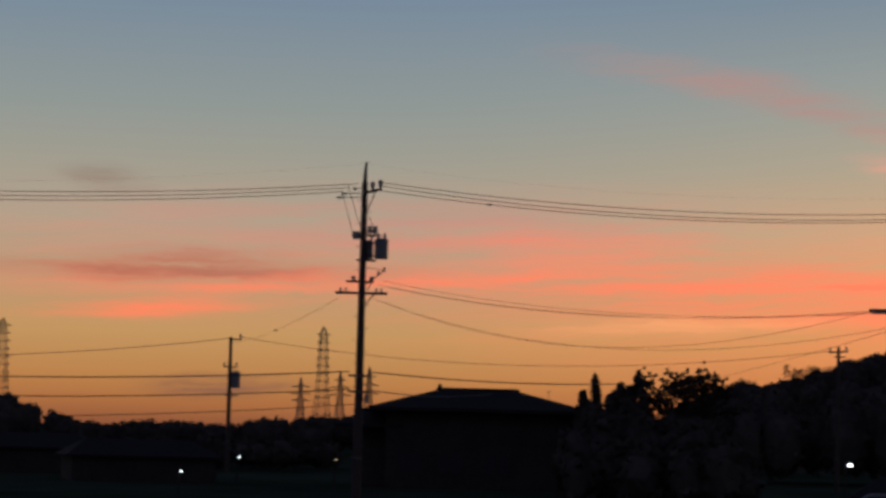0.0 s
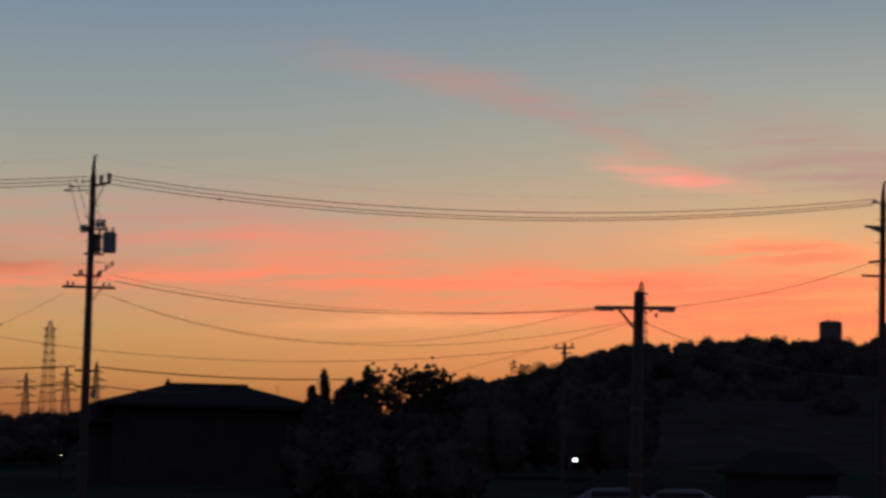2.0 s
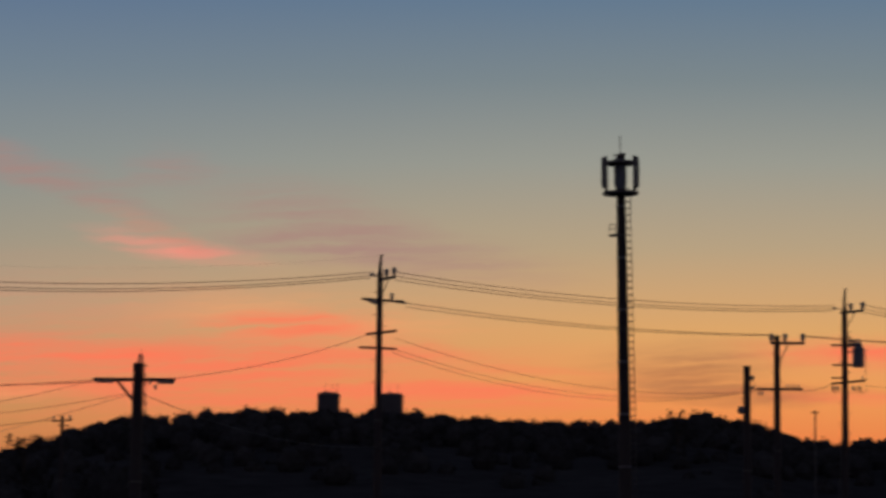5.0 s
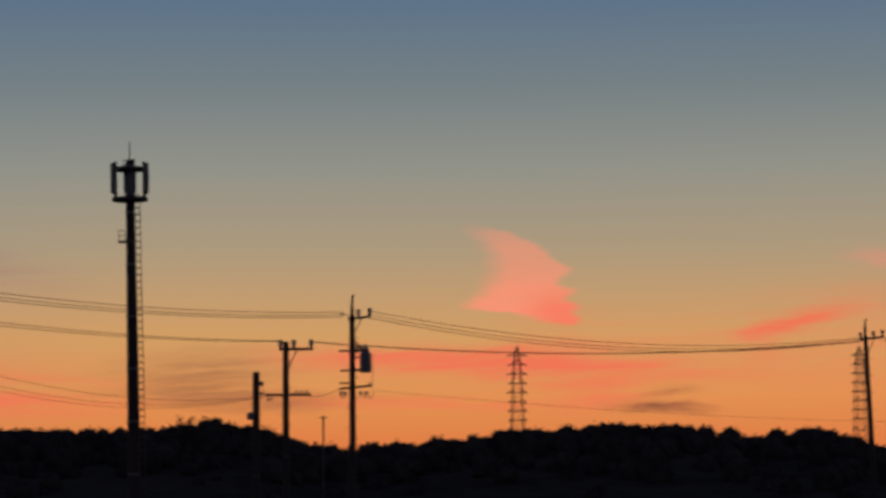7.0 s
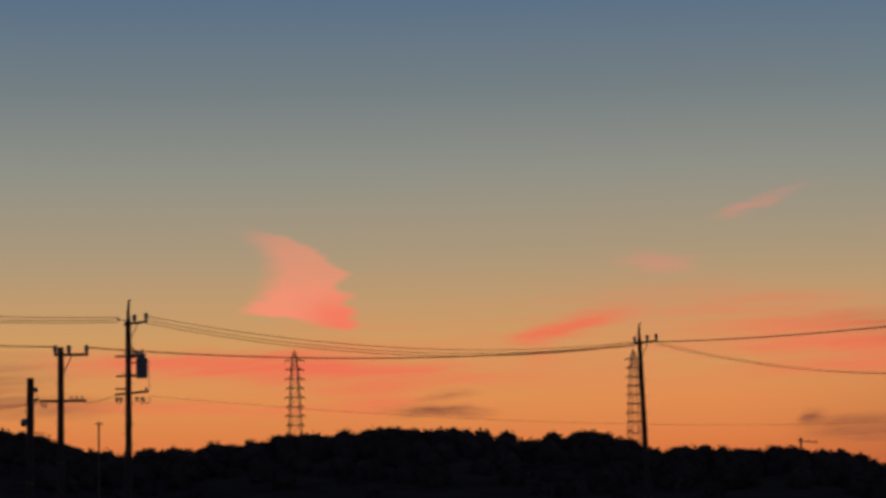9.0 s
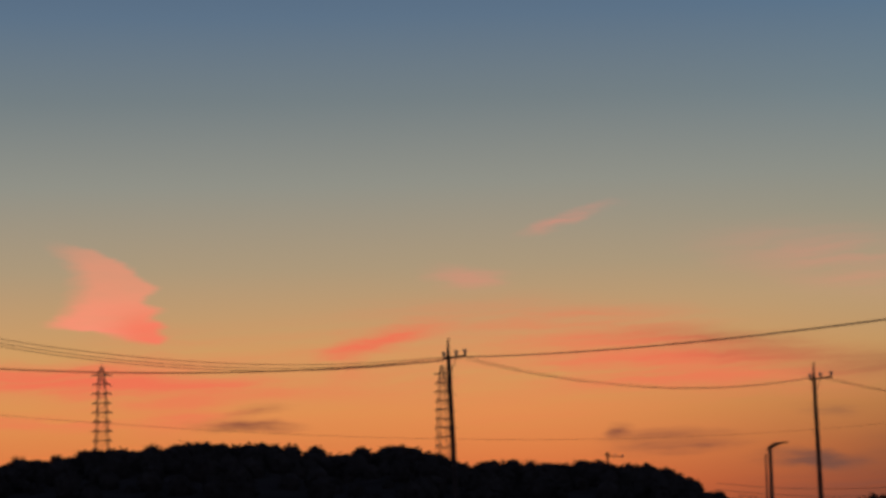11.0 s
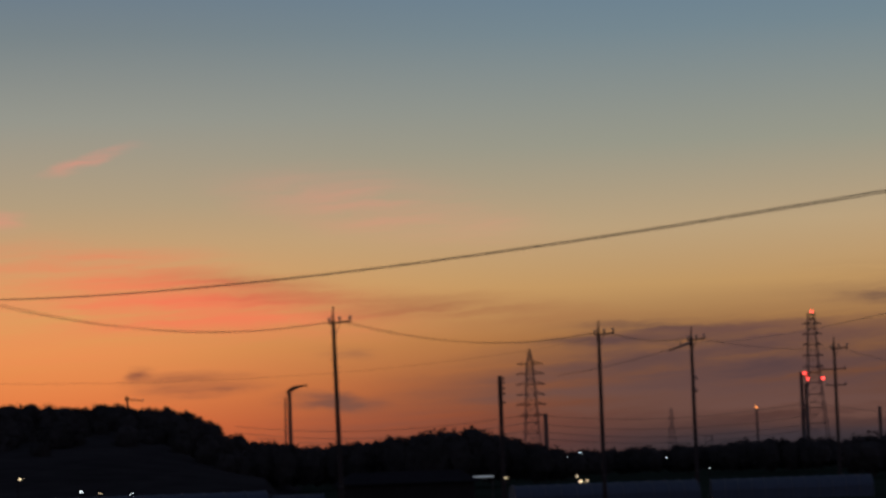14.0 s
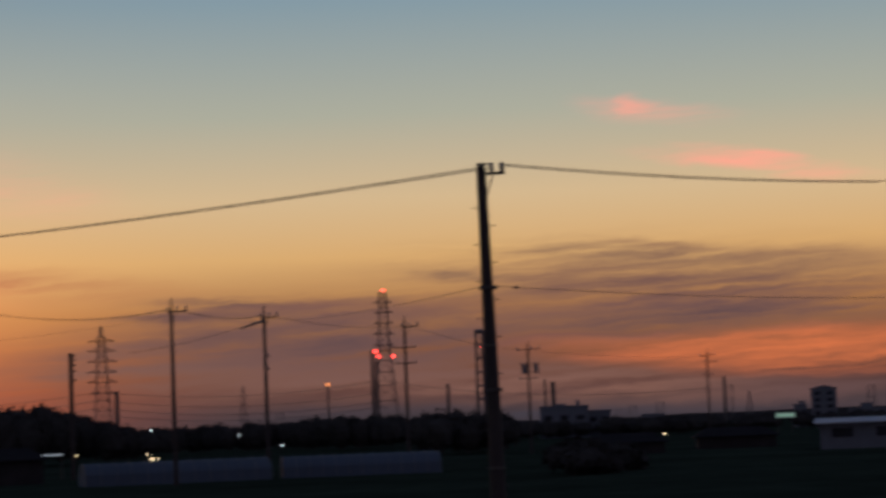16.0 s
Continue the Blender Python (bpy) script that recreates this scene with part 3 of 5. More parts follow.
wood = []
for _ in range(1800):
    az = rng.uniform(5.5, 47.5)
    d = RIDGE - abs(rng.normal(0, 55)) + 14
    if d < 350:
        continue
    size = rng.uniform(0.45, 1.3)
    p = at(az, d)
    wood.append((p.x, p.y, slope_height(az, d) + TREE * 0.5 * size, 2.7 * size, TREE * 0.56 * size))
foliage("woodland", wood, 120, 0.19, "broadleaf woodland covering the dark hills", "trees")

# the lower hill and hedge lines beside and beyond
low = []
def tree_line(az0, az1, dist, el0, el1, count, size):
    for _ in range(count):
        u = rng.uniform(0, 1)
        az, d = az0 + (az1 - az0) * u, dist * rng.uniform(0.94, 1.06)
        top = rise(el0 + (el1 - el0) * u, d) + rng.normal(0, 0.12) * size
        s = size * rng.uniform(0.7, 1.25)
        p = at(az, d)
        half = max(1.2, top * 0.5)
        low.append((p.x, p.y, top - half, s, half))


tree_line(-14, -10.2, 420, 1.0, 0.8, 34, 3.6)
tree_line(-10.4, -8.7, 400, 0.78, 0.2, 22, 2.8)
tree_line(-8.9, -5.0, 380, 0.13, 0.22, 44, 2.4)
tree_line(-5.2, -1.6, 360, 0.24, 0.5, 44, 2.2)
tree_line(-1.7, 5.5, 330, 0.4, 0.75, 70, 2.6)
tree_line(3.2, 6.9, 132, 0.55, 0.72, 46, 1.3)
tree_line(3.2, 7.2, 118, -0.1, 0.1, 40, 1.5)
tree_line(3.3, 4.95, 136, 0.95, 1.02, 34, 0.7)
tree_line(6.2, 8.2, 260, 1.3, 1.5, 30, 2.2)
tree_line(6.6, 11.5, 210, 1.0, 1.5, 40, 2.2)
tree_line(-12, -2.2, 210, -0.25, -0.2, 70, 2.0)
tree_line(47.0, 48.4, 420, 0.93, 0.75, 18, 2.6)
tree_line(48.2, 51.0, 430, 0.68, 0.95, 40, 2.8)
tree_line(50.7, 52.2, 380, 1.0, 1.08, 22, 3.0)
tree_line(52.2, 54.2, 390, 1.0, 0.45, 28, 2.8)
tree_line(54.0, 58.2, 520, 0.38, 0.38, 60, 3.0)
tree_line(58.2, 61.2, 480, 0.45, 0.42, 50, 3.0)
tree_line(61.0, 63.2, 330, 0.5, 0.35, 30, 2.4)
tree_line(63.0, 67.5, 620, 0.12, 0.15, 60, 3.4)
tree_line(67.5, 74.0, 700, 0.08, 0.1, 60, 3.6)
tree_line(64.3, 66.0, 170, -0.35, -0.5, 14, 1.9)
foliage("hedgerow", low, 90, 0.18, "dark belts of trees and hedges across the fields", "trees")

bm = bmesh.new()
for k, (az0, az1, d, h) in enumerate(((40, 90, 4200, 30), (-30, 10, 4300, 14))):
    line = []
    for i in range(81):
        az = az0 + (az1 - az0) * i / 80
        z = max(0.0, h * (0.45 + 0.5 * noise.noise(Vector((az * 0.12, k, 0))) + 0.12 * noise.noise(Vector((az * 0.6, k, 3)))))
        line.append((bm.verts.new(at(az, d - 200, -1)), bm.verts.new(at(az, d, z)), bm.verts.new(at(az, d + 250, -1))))
    for a, b in zip(line, line[1:]):
        bm.faces.new((a[0], a[1], b[1], b[0]))
        bm.faces.new((a[1], a[2], b[2], b[1]))
sheet("far_hills", bm, SOIL, "low far hills on the hazy horizon", "hill")


# ---- utility poles ----
# first pole: offset arm, dead-end strings, transformer pair, cutouts, low-tension rack
D1 = 92.0
p1 = utility_pole(-1.97, D1, rise(6.0, D1), "tall concrete utility pole with transformers and racks of cables", 0, 0.19, 0.11)
h = rise(5.78, D1)
tip_bracket(p1, rise(6.0, D1), 0.72)
arm = crossarm(p1, h, -0.05, 0.66, 0, 0.1, (0.3, 0.6), 1.1, 0.18)
brace(p1, (0.1, 0, h - 0.8), (0.42, 0, h))
for k, (dx, dz) in enumerate(((-0.25, 0.08), (-0.72, -0.12), (-0.9, -0.28))):
    strain_string(arm, (-0.08, 0.1, h + dz + 0.05), (dx - 0.2, 0.1, h + dz))
z = rise(4.16, D1)
transformer(p1, 0.7, -0.05, z, 0.26, 0.8)
transformer(p1, 0.2, 0.3, z + 0.02, 0.19, 0.72)
crossarm(p1, rise(4.72, D1), -0.45, 0.62, 0.05, 0.08)
for x, s in ((-0.33, 1.0), (-0.2, 0.8), (0.25, 1.2), (0.45, 1.0)):
    bm = bmesh.new()
    zz = rise(4.62, D1) if x < 0 else rise(4.76, D1)
    lathe(bm, [(0.04, 0), (0.09 * s, 0.05), (0.1 * s, 0.16), (0.06, 0.22), (0.1 * s, 0.27), (0.04, 0.32)], Matrix.Translation((x, 0.08, zz)), 10)
    part("cutout_switch", bm, PORCELAIN, p1, "dark fused cutout switch")
crossarm(p1, rise(4.12, D1), -0.25, 0.5, 0.0, 0.08)
crossarm(p1, rise(3.61, D1), -0.62, 0.45, 0.08, 0.08, (-0.3, 0.4), 0.6)
crossarm(p1, rise(3.33, D1), -1.02, 0.98, -0.06, 0.1, (), 1)
brace(p1, (0.12, 0, rise(3.05, D1)), (0.5, 0, rise(3.33, D1)))
brace(p1, (0.2, 0, rise(3.4, D1)), (0.45, 0, rise(3.72, D1)))
for x, e in ((-0.82, 3.36), (-0.62, 3.36), (-0.38, 3.64), (0.75, 3.36), (0.55, 3.36)):
    insulator(p1, x, 0.0, rise(e, D1), 0.55)
# low-tension take-offs on a stay rod, with their loops
bm = bmesh.new()
rod(bm, (0.15, 0.05, rise(3.55, D1)), (0.86, 0.05, rise(3.9, D1)), 0.022, 0.018, 6)
rod(bm, (0.1, 0.05, rise(3.95, D1)), (0.86, 0.05, rise(3.9, D1)), 0.012, 0.012, 6)
part("take_off_rod", bm, STEEL, p1)
for x, e in ((0.32, 3.63), (0.62, 3.78), (0.84, 3.88)):
    insulator(p1, x, 0.05, rise(e, D1) - 0.03, 0.6)
for xa, ea, xb, eb in ((-0.9, 5.82, -0.4, 4.72), (-0.66, 5.9, -0.12, 4.9), (0.18, 5.2, 0.45, 4.8), (0.55, 4.75, 0.75, 4.72)):
    bm = bmesh.new()
    rod(bm, (xa, 0.08, rise(ea, D1)), (xb, 0.08, rise(eb, D1)), 0.011, 0.011, 6)
    part("drop_wire", bm, RUBBER, p1)
for e in (1.36, 0.98):
    bm = bmesh.new()
    block(bm, -0.42, 0.42, -0.2, -0.12, rise(e, D1) - 0.05, rise(e, D1) + 0.03)
    part("cable_bracket", bm, STEEL, p1)
bm = bmesh.new()
block(bm, 0.2, 0.4, -0.15, 0.15, rise(0.72, D1), rise(0.9, D1))
part("terminal_box", bm, TANK_PAINT, p1, "small grey cable terminal box")

# small far pole with its transformer
DS = 190.0
ps = utility_pole(-5.06, DS, rise(2.2, DS), "distant utility pole with a single transformer", 0, 0.19, 0.13, False)
crossarm(ps, rise(2.14, DS), -0.1, 0.85, 0, 0.12, (0.75,), 1.3)
transformer(ps, 0.48, 0, rise(0.98, DS), 0.36, 1.3)
crossarm(ps, rise(1.48, DS), -0.55, 0.6, 0, 0.1, (-0.45, 0.5), 1.0)
crossarm(ps, rise(0.8, DS), -0.3, 0.7, 0, 0.1)

# squat pole with a long bare crossarm
DX = 72.0
px_ = utility_pole(11.16, DX, rise(3.6, DX), "short stout pole with one long crossarm", 0, 0.2, 0.15, True)
crossarm(px_, rise(3.2, DX), -1.33, 1.1, 0.02, 0.11, (), 1, 0.03)
brace(px_, (-0.14, 0, rise(2.72, DX)), (-0.62, 0, rise(3.18, DX)), 0.04)
for x in (-1.1, -0.85, 0.7, 0.95):
    bm = bmesh.new()
    rod(bm, (x - 0.12, 0, rise(3.15, DX)), (x + 0.12, 0, rise(3.14, DX)), 0.05, 0.04, 8)
    part("strain_insulator", bm, PORCELAIN, px_)
insulator(px_, 0.52, 0, rise(2.98, DX), 0.5)
insulator(px_, 0.36, 0, rise(3.1, DX), 0.5)

# small pole on the hill foot
DF = 175.0
pf = utility_pole(9.41, DF, rise(2.32, DF), "small far utility pole at the hill's foot", 0, 0.17, 0.11, False)
crossarm(pf, rise(2.2, DF), -0.75, 0.7, 0, 0.12, (-0.6, 0.55), 1.0, 0.1)
crossarm(pf, rise(2.08, DF), -0.3, 0.5, 0, 0.1)

# second pole: four arms
D2 = 95.0
p2 = utility_pole(16.89, D2, rise(5.85, D2), "concrete utility pole with four staggered crossarms", 0, 0.185, 0.11)
tip_bracket(p2, rise(5.85, D2), 0.68)
h2 = rise(5.72, D2)
arm = crossarm(p2, h2, -0.05, 0.62, 0, 0.11, (0.25, 0.56), 1.15, 0.14)
strain_string(arm, (-0.05, 0, h2 + 0.05), (-0.42, 0, h2 + 0.12))
strain_string(arm, (-0.05, 0, h2 + 0.1), (-0.38, 0.1, h2 + 0.2))
brace(p2, (0.1, 0, h2 - 0.6), (0.35, 0, h2))
crossarm(p2, rise(5.2, D2), -0.72, 0.95, 0.1, 0.1, (0.48,), 0.9, -0.1)
bm = bmesh.new()
rod(bm, (0.5, 0.1, rise(5.19, D2)), (1.08, 0.12, rise(5.14, D2)), 0.06, 0.045, 8)
part("strain_insulator", bm, PORCELAIN, p2)
bm = bmesh.new()
rod(bm, (-0.5, 0.1, rise(5.2, D2)), (-0.1, 0.1, rise(5.13, D2)), 0.05, 0.09, 8)
part("strain_insulator", bm, PORCELAIN, p2)
crossarm(p2, rise(4.42, D2), -0.52, 0.7, -0.05, 0.1, (), 1, 0.16)
crossarm(p2, rise(4.05, D2), -0.8, 0.7, 0.05, 0.09, (), 1, -0.05)

# slim mast of the mobile network with its ladder
DM = 160.0
mast = thing("cell_mast", facing(22.84, DM) @ pose(0, 0, 0, 0, -1.1, 0), "slender dark mobile-network mast with antenna cage and ladder", "mast")
hm = rise(8.72, DM)
bm = bmesh.new()
lathe(bm, [(0.44, -0.3), (0.44, 0.0), (0.35, hm * 0.5), (0.26, hm)], Matrix.Identity(4), 22)
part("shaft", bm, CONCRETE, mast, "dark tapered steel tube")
for k in range(1, 8):
    bm = bmesh.new()
    rod(bm, (0, 0, hm * k / 8 - 0.08), (0, 0, hm * k / 8 + 0.08), 0.48 - 0.16 * k / 8, None, 20)
    part("flange", bm, LATTICE, mast)
for e, r in ((7.8, 1.2), (8.52, 1.05)):
    bm = bmesh.new()
    z = rise(e, DM)
    lathe(bm, [(0.3, z - 0.1), (r, z - 0.08), (r, z + 0.1), (0.3, z + 0.12)], Matrix.Identity(4), 24)
    part("platform", bm, STEEL, mast)
bm = bmesh.new()
lathe(bm, [(0.34, rise(7.9, DM)), (0.42, rise(8.05, DM)), (0.42, rise(8.45, DM)), (0.3, rise(8.62, DM))], Matrix.Identity(4), 16)
part("equipment_drum", bm, TANK_PAINT, mast)
for deg in (-32, -4, 24, 156, 184, 212):
    a = radians(deg)
    x, y = 1.18 * math.cos(a), 1.18 * math.sin(a)
    z0, z1 = rise(7.9, DM), rise(8.66, DM)
    bm = bmesh.new()
    vs_ = block(bm, -0.15, 0.15, -0.09, 0.09, z0 + 0.15, z1)
    bmesh.ops.bevel(bm, geom=bm.edges[:], offset=0.03, segments=2, affect="EDGES")
    bmesh.ops.transform(bm, matrix=Matrix.Translation((x, y, 0)) @ Matrix.Rotation(a + math.pi / 2, 4, "Z"), verts=bm.verts)
    panel = part("antenna_panel", bm, PLASTER, mast, "slim upright panel antenna")
    bm = bmesh.new()
    rod(bm, (x * 0.88, y * 0.88, z0 - 0.2), (x * 0.88, y * 0.88, z1 + 0.05), 0.04, 0.04, 8)
    beam(bm, (x * 0.86, y * 0.86, z0 + 0.4), (x, y, z0 + 0.4), 0.06, 0.06)
    part("mount_pipe", bm, STEEL, panel)
bm = bmesh.new()
rod(bm, (0.02, 0, hm - 0.3), (0.02, 0, rise(9.18, DM)), 0.05, 0.03, 8)
part("lightning_rod", bm, STEEL, mast)
bm = bmesh.new()
for x in (-0.42, -0.1):
    rod(bm, (x, 0, rise(8.5, DM)), (x, 0, rise(8.74, DM)), 0.025, 0.025, 6)
for e in (8.64, 8.74):
    rod(bm, (-0.45, 0, rise(e, DM)), (0.25, 0, rise(e, DM)), 0.025, 0.025, 6)
block(bm, 0.1, 0.35, -0.12, 0.12, rise(8.5, DM), rise(8.76, DM))
part("top_rail", bm, STEEL, mast)
bm = bmesh.new()
for x in (0.46, 0.8):
    rod(bm, (x, -0.05, 1.5), (x - 0.16, -0.05, rise(7.7, DM)), 0.032, 0.032, 6)
part("ladder_rail", bm, STEEL, mast)
for k in range(int(rise(7.5, DM) / 0.45)):
    bm = bmesh.new()
    z = 1.8 + 0.45 * k
    sh = 0.16 * (z - 1.5) / rise(7.7, DM)
    beam(bm, ((0.46 if k % 6 else 0.2) - sh, -0.05, z), (0.8 - sh, -0.05, z), 0.05, 0.07)
    part("rung", bm, STEEL, mast)
bm = bmesh.new()
z = rise(6.8, DM)
block(bm, -0.82, 0.3, -0.35, 0.35, z - 0.06, z + 0.05)
for x in (-0.78, -0.4):
    rod(bm, (x, -0.3, z), (x, -0.3, z + 0.75), 0.025, 0.025, 6)
for q in (0.4, 0.72):
    rod(bm, (-0.78, -0.3, z + q), (-0.35, -0.3, z + q), 0.025, 0.025, 6)
part("rest_platform", bm, STEEL, mast, "small railed rest platform")

# stub pole and the goalpost-headed pole
DC = 105.0
pc = utility_pole(25.68, DC, rise(3.7, DC), "stub of a concrete pole carrying small switchgear", 0, 0.2, 0.15)
for z, x, r in ((rise(3.42, DC), 0.22, 0.1), (rise(2.65, DC), -0.24, 0.17), (rise(3.18, DC), 0.25, 0.07)):
    bm = bmesh.new()
    lathe(bm, [(r * 0.7, -r), (r, -r * 0.5), (r, r * 0.5), (r * 0.6, r)], Matrix.Translation((x, 0, z)), 12)
    beam(bm, (0, 0, z), (x, 0, z), 0.05, 0.05)
    part("switch_box", bm, TANK_PAINT, pc)
DB = 115.0
pb = utility_pole(26.39, DB, rise(4.42, DB), "concrete pole with a three-pin head like a trident", 0, 0.2, 0.14)
hb = rise(4.24, DB)
crossarm(pb, hb, -0.32, 1.3, 0, 0.13, (-0.26, 0.38, 1.22), 1.35)
brace(pb, (0.12, 0, rise(3.8, DB)), (0.55, 0, hb), 0.03)
crossarm(pb, rise(3.15, DB), -0.98, 1.2, 0, 0.12)
for x in (-0.85, -0.7, 0.5, 0.75, 1.0):
    insulator(pb, x, 0, rise(3.15, DB) + (0.05 if x > 0 else -0.3), 0.6)

# third pole with transformer
D3 = 108.0
p3 = utility_pole(27.98, D3, rise(5.05, D3), "concrete utility pole with a hung transformer and four arms", 0, 0.185, 0.12)
tip_bracket(p3, rise(5.05, D3), 0.86)
h3 = rise(4.98, D3)
arm = crossarm(p3, h3, -0.2, 0.85, 0, 0.11, (0.28, 0.8), 1.15, 0.12)
strain_string(arm, (-0.1, 0, h3 + 0.1), (-0.5, 0, h3 + 0.18))
brace(p3, (0.1, 0, h3 - 0.7), (0.45, 0, h3))
bm = bmesh.new()
rod(bm, (0.08, 0, rise(4.45, D3)), (0.62, 0, rise(4.1, D3)), 0.035, 0.035, 6)
part("brace", bm, STEEL, p3)
crossarm(p3, rise(4.19, D3), -0.6, 0.75, 0, 0.09)
transformer(p3, 0.6, 0, rise(3.67, D3), 0.26, 0.92)
for x, e, k in ((0.22, 4.2, 1.1), (0.42, 4.22, 0.9), (0.6, 4.24, 0.8)):
    bm = bmesh.new()
    lathe(bm, [(0.04, -0.12), (0.09 * k, -0.08), (0.1 * k, 0.06), (0.05, 0.11), (0.09 * k, 0.16), (0.04, 0.2)], Matrix.Translation((x, 0.06, rise(e, D3))), 10)
    part("cutout_switch", bm, PORCELAIN, p3, "dark fused cutout switch")
for x in (-0.58, 0.42, 0.66):
    bm = bmesh.new()
    tube(bm, [Vector((x + 0.16 + 0.16 * math.cos(math.pi * (1 + j / 6)), 0, rise(3.22, D3) + 0.3 * math.sin(math.pi * (1 + j / 6)))) for j in range(7)], 0.014)
    part("jumper_loop", bm, RUBBER, p3)
bm = bmesh.new()
rod(bm, (0.92, 0, rise(4.1, D3)), (0.92, 0, rise(3.36, D3)), 0.012, 0.012, 5)
part("drop_wire", bm, RUBBER, p3)
crossarm(p3, rise(3.72, D3), -0.55, 0.5, 0, 0.08)
crossarm(p3, rise(3.32, D3), -0.6, 0.9, 0, 0.1, (0.78,), 0.5, 0.14)
crossarm(p3, rise(3.42, D3), -0.6, 0.0, 0.05, 0.07)
for x in (-0.5, -0.35, 0.35, 0.6):
    insulator(p3, x, 0, rise(3.12, D3), 0.7)
bm = bmesh.new()
rod(bm, (-0.42, 0, 2.5), (-0.05, 0, rise(2.8, D3)), 0.02, 0.02, 6)
part("guy_wire", bm, STEEL, p3)
bm = bmesh.new()
st = thing("antenna_pole", facing(27.28, 140), "thin bare pole on the hillside", "pole")
rod(bm, (0, 0, -0.3), (0, 0, rise(2.65, 140)), 0.06, 0.05, 8)
part("shaft", bm, STEEL, st)
bm = bmesh.new()
rod(bm, (-0.25, 0, rise(2.6, 140)), (0.25, 0, rise(2.6, 140)), 0.03, 0.03, 6)
part("bar", bm, STEEL, st)


def line_pole(az, dist, el, label, x1=0.95, extra=(), lean=0.0, x0=-0.3):
    """The plain line pole: spike, offset two-pin arm, brace."""
    top = rise(el, dist) - 0.85
    root = utility_pole(az, dist, top, label, 0, 0.18, 0.115, dist < 170)
    root.matrix_world = facing(az, dist) @ pose(0, 0, 0, 0, -lean, 0)
    tip_bracket(root, top, 0.85)
    z = top - 0.12
    crossarm(root, z, x0, x1, 0, 0.11, (x0 + 0.06, 0.42, x1 - 0.06), 1.1, 0.1)
    brace(root, (0.1, 0, z - 0.75), (0.45, 0, z))
    for e, a, b in extra:
        crossarm(root, rise(e, dist), a, b, 0, 0.1, (a + 0.1, b - 0.1), 0.7)
    return root


p4 = line_pole(40.37, 127.0, 4.74, "concrete line pole standing before the wooded ridge", lean=1.6)
p5 = line_pole(48.97, 154.0, 3.91, "slim concrete line pole over the fields", 1.15, lean=1.0)
p6 = line_pole(55.23, 178.0, 3.36, "slim concrete line pole beyond the fields", 1.15)
p7 = line_pole(57.43, 193.0, 3.12, "concrete line pole with a side bracket", 1.1, ((2.72, -0.95, 0.2), (1.9, 0, 0.35), (1.6, 0, 0.35)))
p9 = line_pole(60.78, 219.0, 2.74, "concrete line pole with three stacked crossarms", 1.25, ((2.0, -1.4, 1.0), (1.62, -0.9, 1.0)))
p10 = line_pole(63.71, 298.0, 2.02, "far utility pole with twin transformers", 1.5, ((1.49, -1.05, 1.25), (1.14, -1.2, 1.05)), x0=-1.3)
for x, r in ((-0.5, 0.34), (1.0, 0.26)):
    transformer(p10, x, 0, rise(1.26, 298), r, 1.1)
p11 = line_pole(67.97, 362.0, 1.67, "far utility pole on the plain", 1.1, ((1.36, -0.4, 1.45), (1.07, -0.75, 0.8)), x0=-1.05)

bm = bmesh.new()
rod(bm, (-1.9, 0, rise(2.58, 193)), (-0.1, 0, rise(2.76, 193)), 0.05, 0.12, 8)
part("strain_insulator", bm, PORCELAIN, p7)

# pole whose head clears the wood
DW = 505.0
pw = thing("utility_pole", facing(43.94, DW, 0, slope_height(43.94, DW)), "far pole head showing above the woodland", "utility pole", "utility poles along the road")
hw = rise(1.95, DW) - slope_height(43.94, DW)
pole_shaft(pw, hw, 0.26, 0.2, False)
crossarm(pw, hw - 0.9, -0.5, 3.4, 0, 0.2, (1.6, 3.2), 1.4, -0.3)
crossarm(pw, hw - 0.45, -0.6, 0.6, 0, 0.2)

# stub post with steps
DT = 230.0
pt = utility_pole(52.83, DT, rise(2.14, DT), "lone concrete post with side fittings", 0, 0.22, 0.2, False)
for e in (2.08, 1.98, 1.85, 1.72, 1.5):
    bm = bmesh.new()
    block(bm, 0.1, 0.45, -0.1, 0.1, rise(e, DT) - 0.1, rise(e, DT) + 0.08)
    part("fitting", bm, STEEL, pt)

# near leaning pole
D8 = 58.0
p8 = utility_pole(62.83, D8, rise(6.25, D8), "thick near concrete pole with a boxed two-pin head", 0, 0.21, 0.115)
p8.matrix_world = facing(62.9, D8) @ pose(0, 0, 0, 0, -0.8, 0)
h8 = rise(6.08, D8)
crossarm(p8, h8, -0.05, 0.58, 0, 0.07, (0.25, 0.5), 0.75)
bm = bmesh.new()
for x in (0.27, 0.53):
    beam(bm, (x, 0, h8), (x, 0, h8 + 0.26), 0.07, 0.07)
beam(bm, (0.05, 0, h8 + 0.24), (0.3, 0, h8 + 0.24), 0.03, 0.03)
part("head_frame", bm, STEEL, p8)
brace(p8, (0.1, 0, h8 - 0.55), (0.3, 0, h8), 0.018)
bm = bmesh.new()
rod(bm, (0, 0, h8 + 0.2), (0, 0, h8 + 0.26), 0.13, 0.1, 16)
part("cap", bm, STEEL, p8)
for e in (3.35, 0.9):
    bm = bmesh.new()
    block(bm, -0.2, 0.24, -0.2, 0.2, rise(e, D8) - 0.04, rise(e, D8) + 0.04)
    part("cable_bracket", bm, STEEL, p8)

# ---- overhead wires ----
def dirn(az, el, d):
    return at(az, d, rise(el, d))


def strand(a, b, sag, r=0.015, label="black overhead power cable sagging between poles", mat=RUBBER):
    return cable("overhead_cable", a, b, sag, r, mat, label)


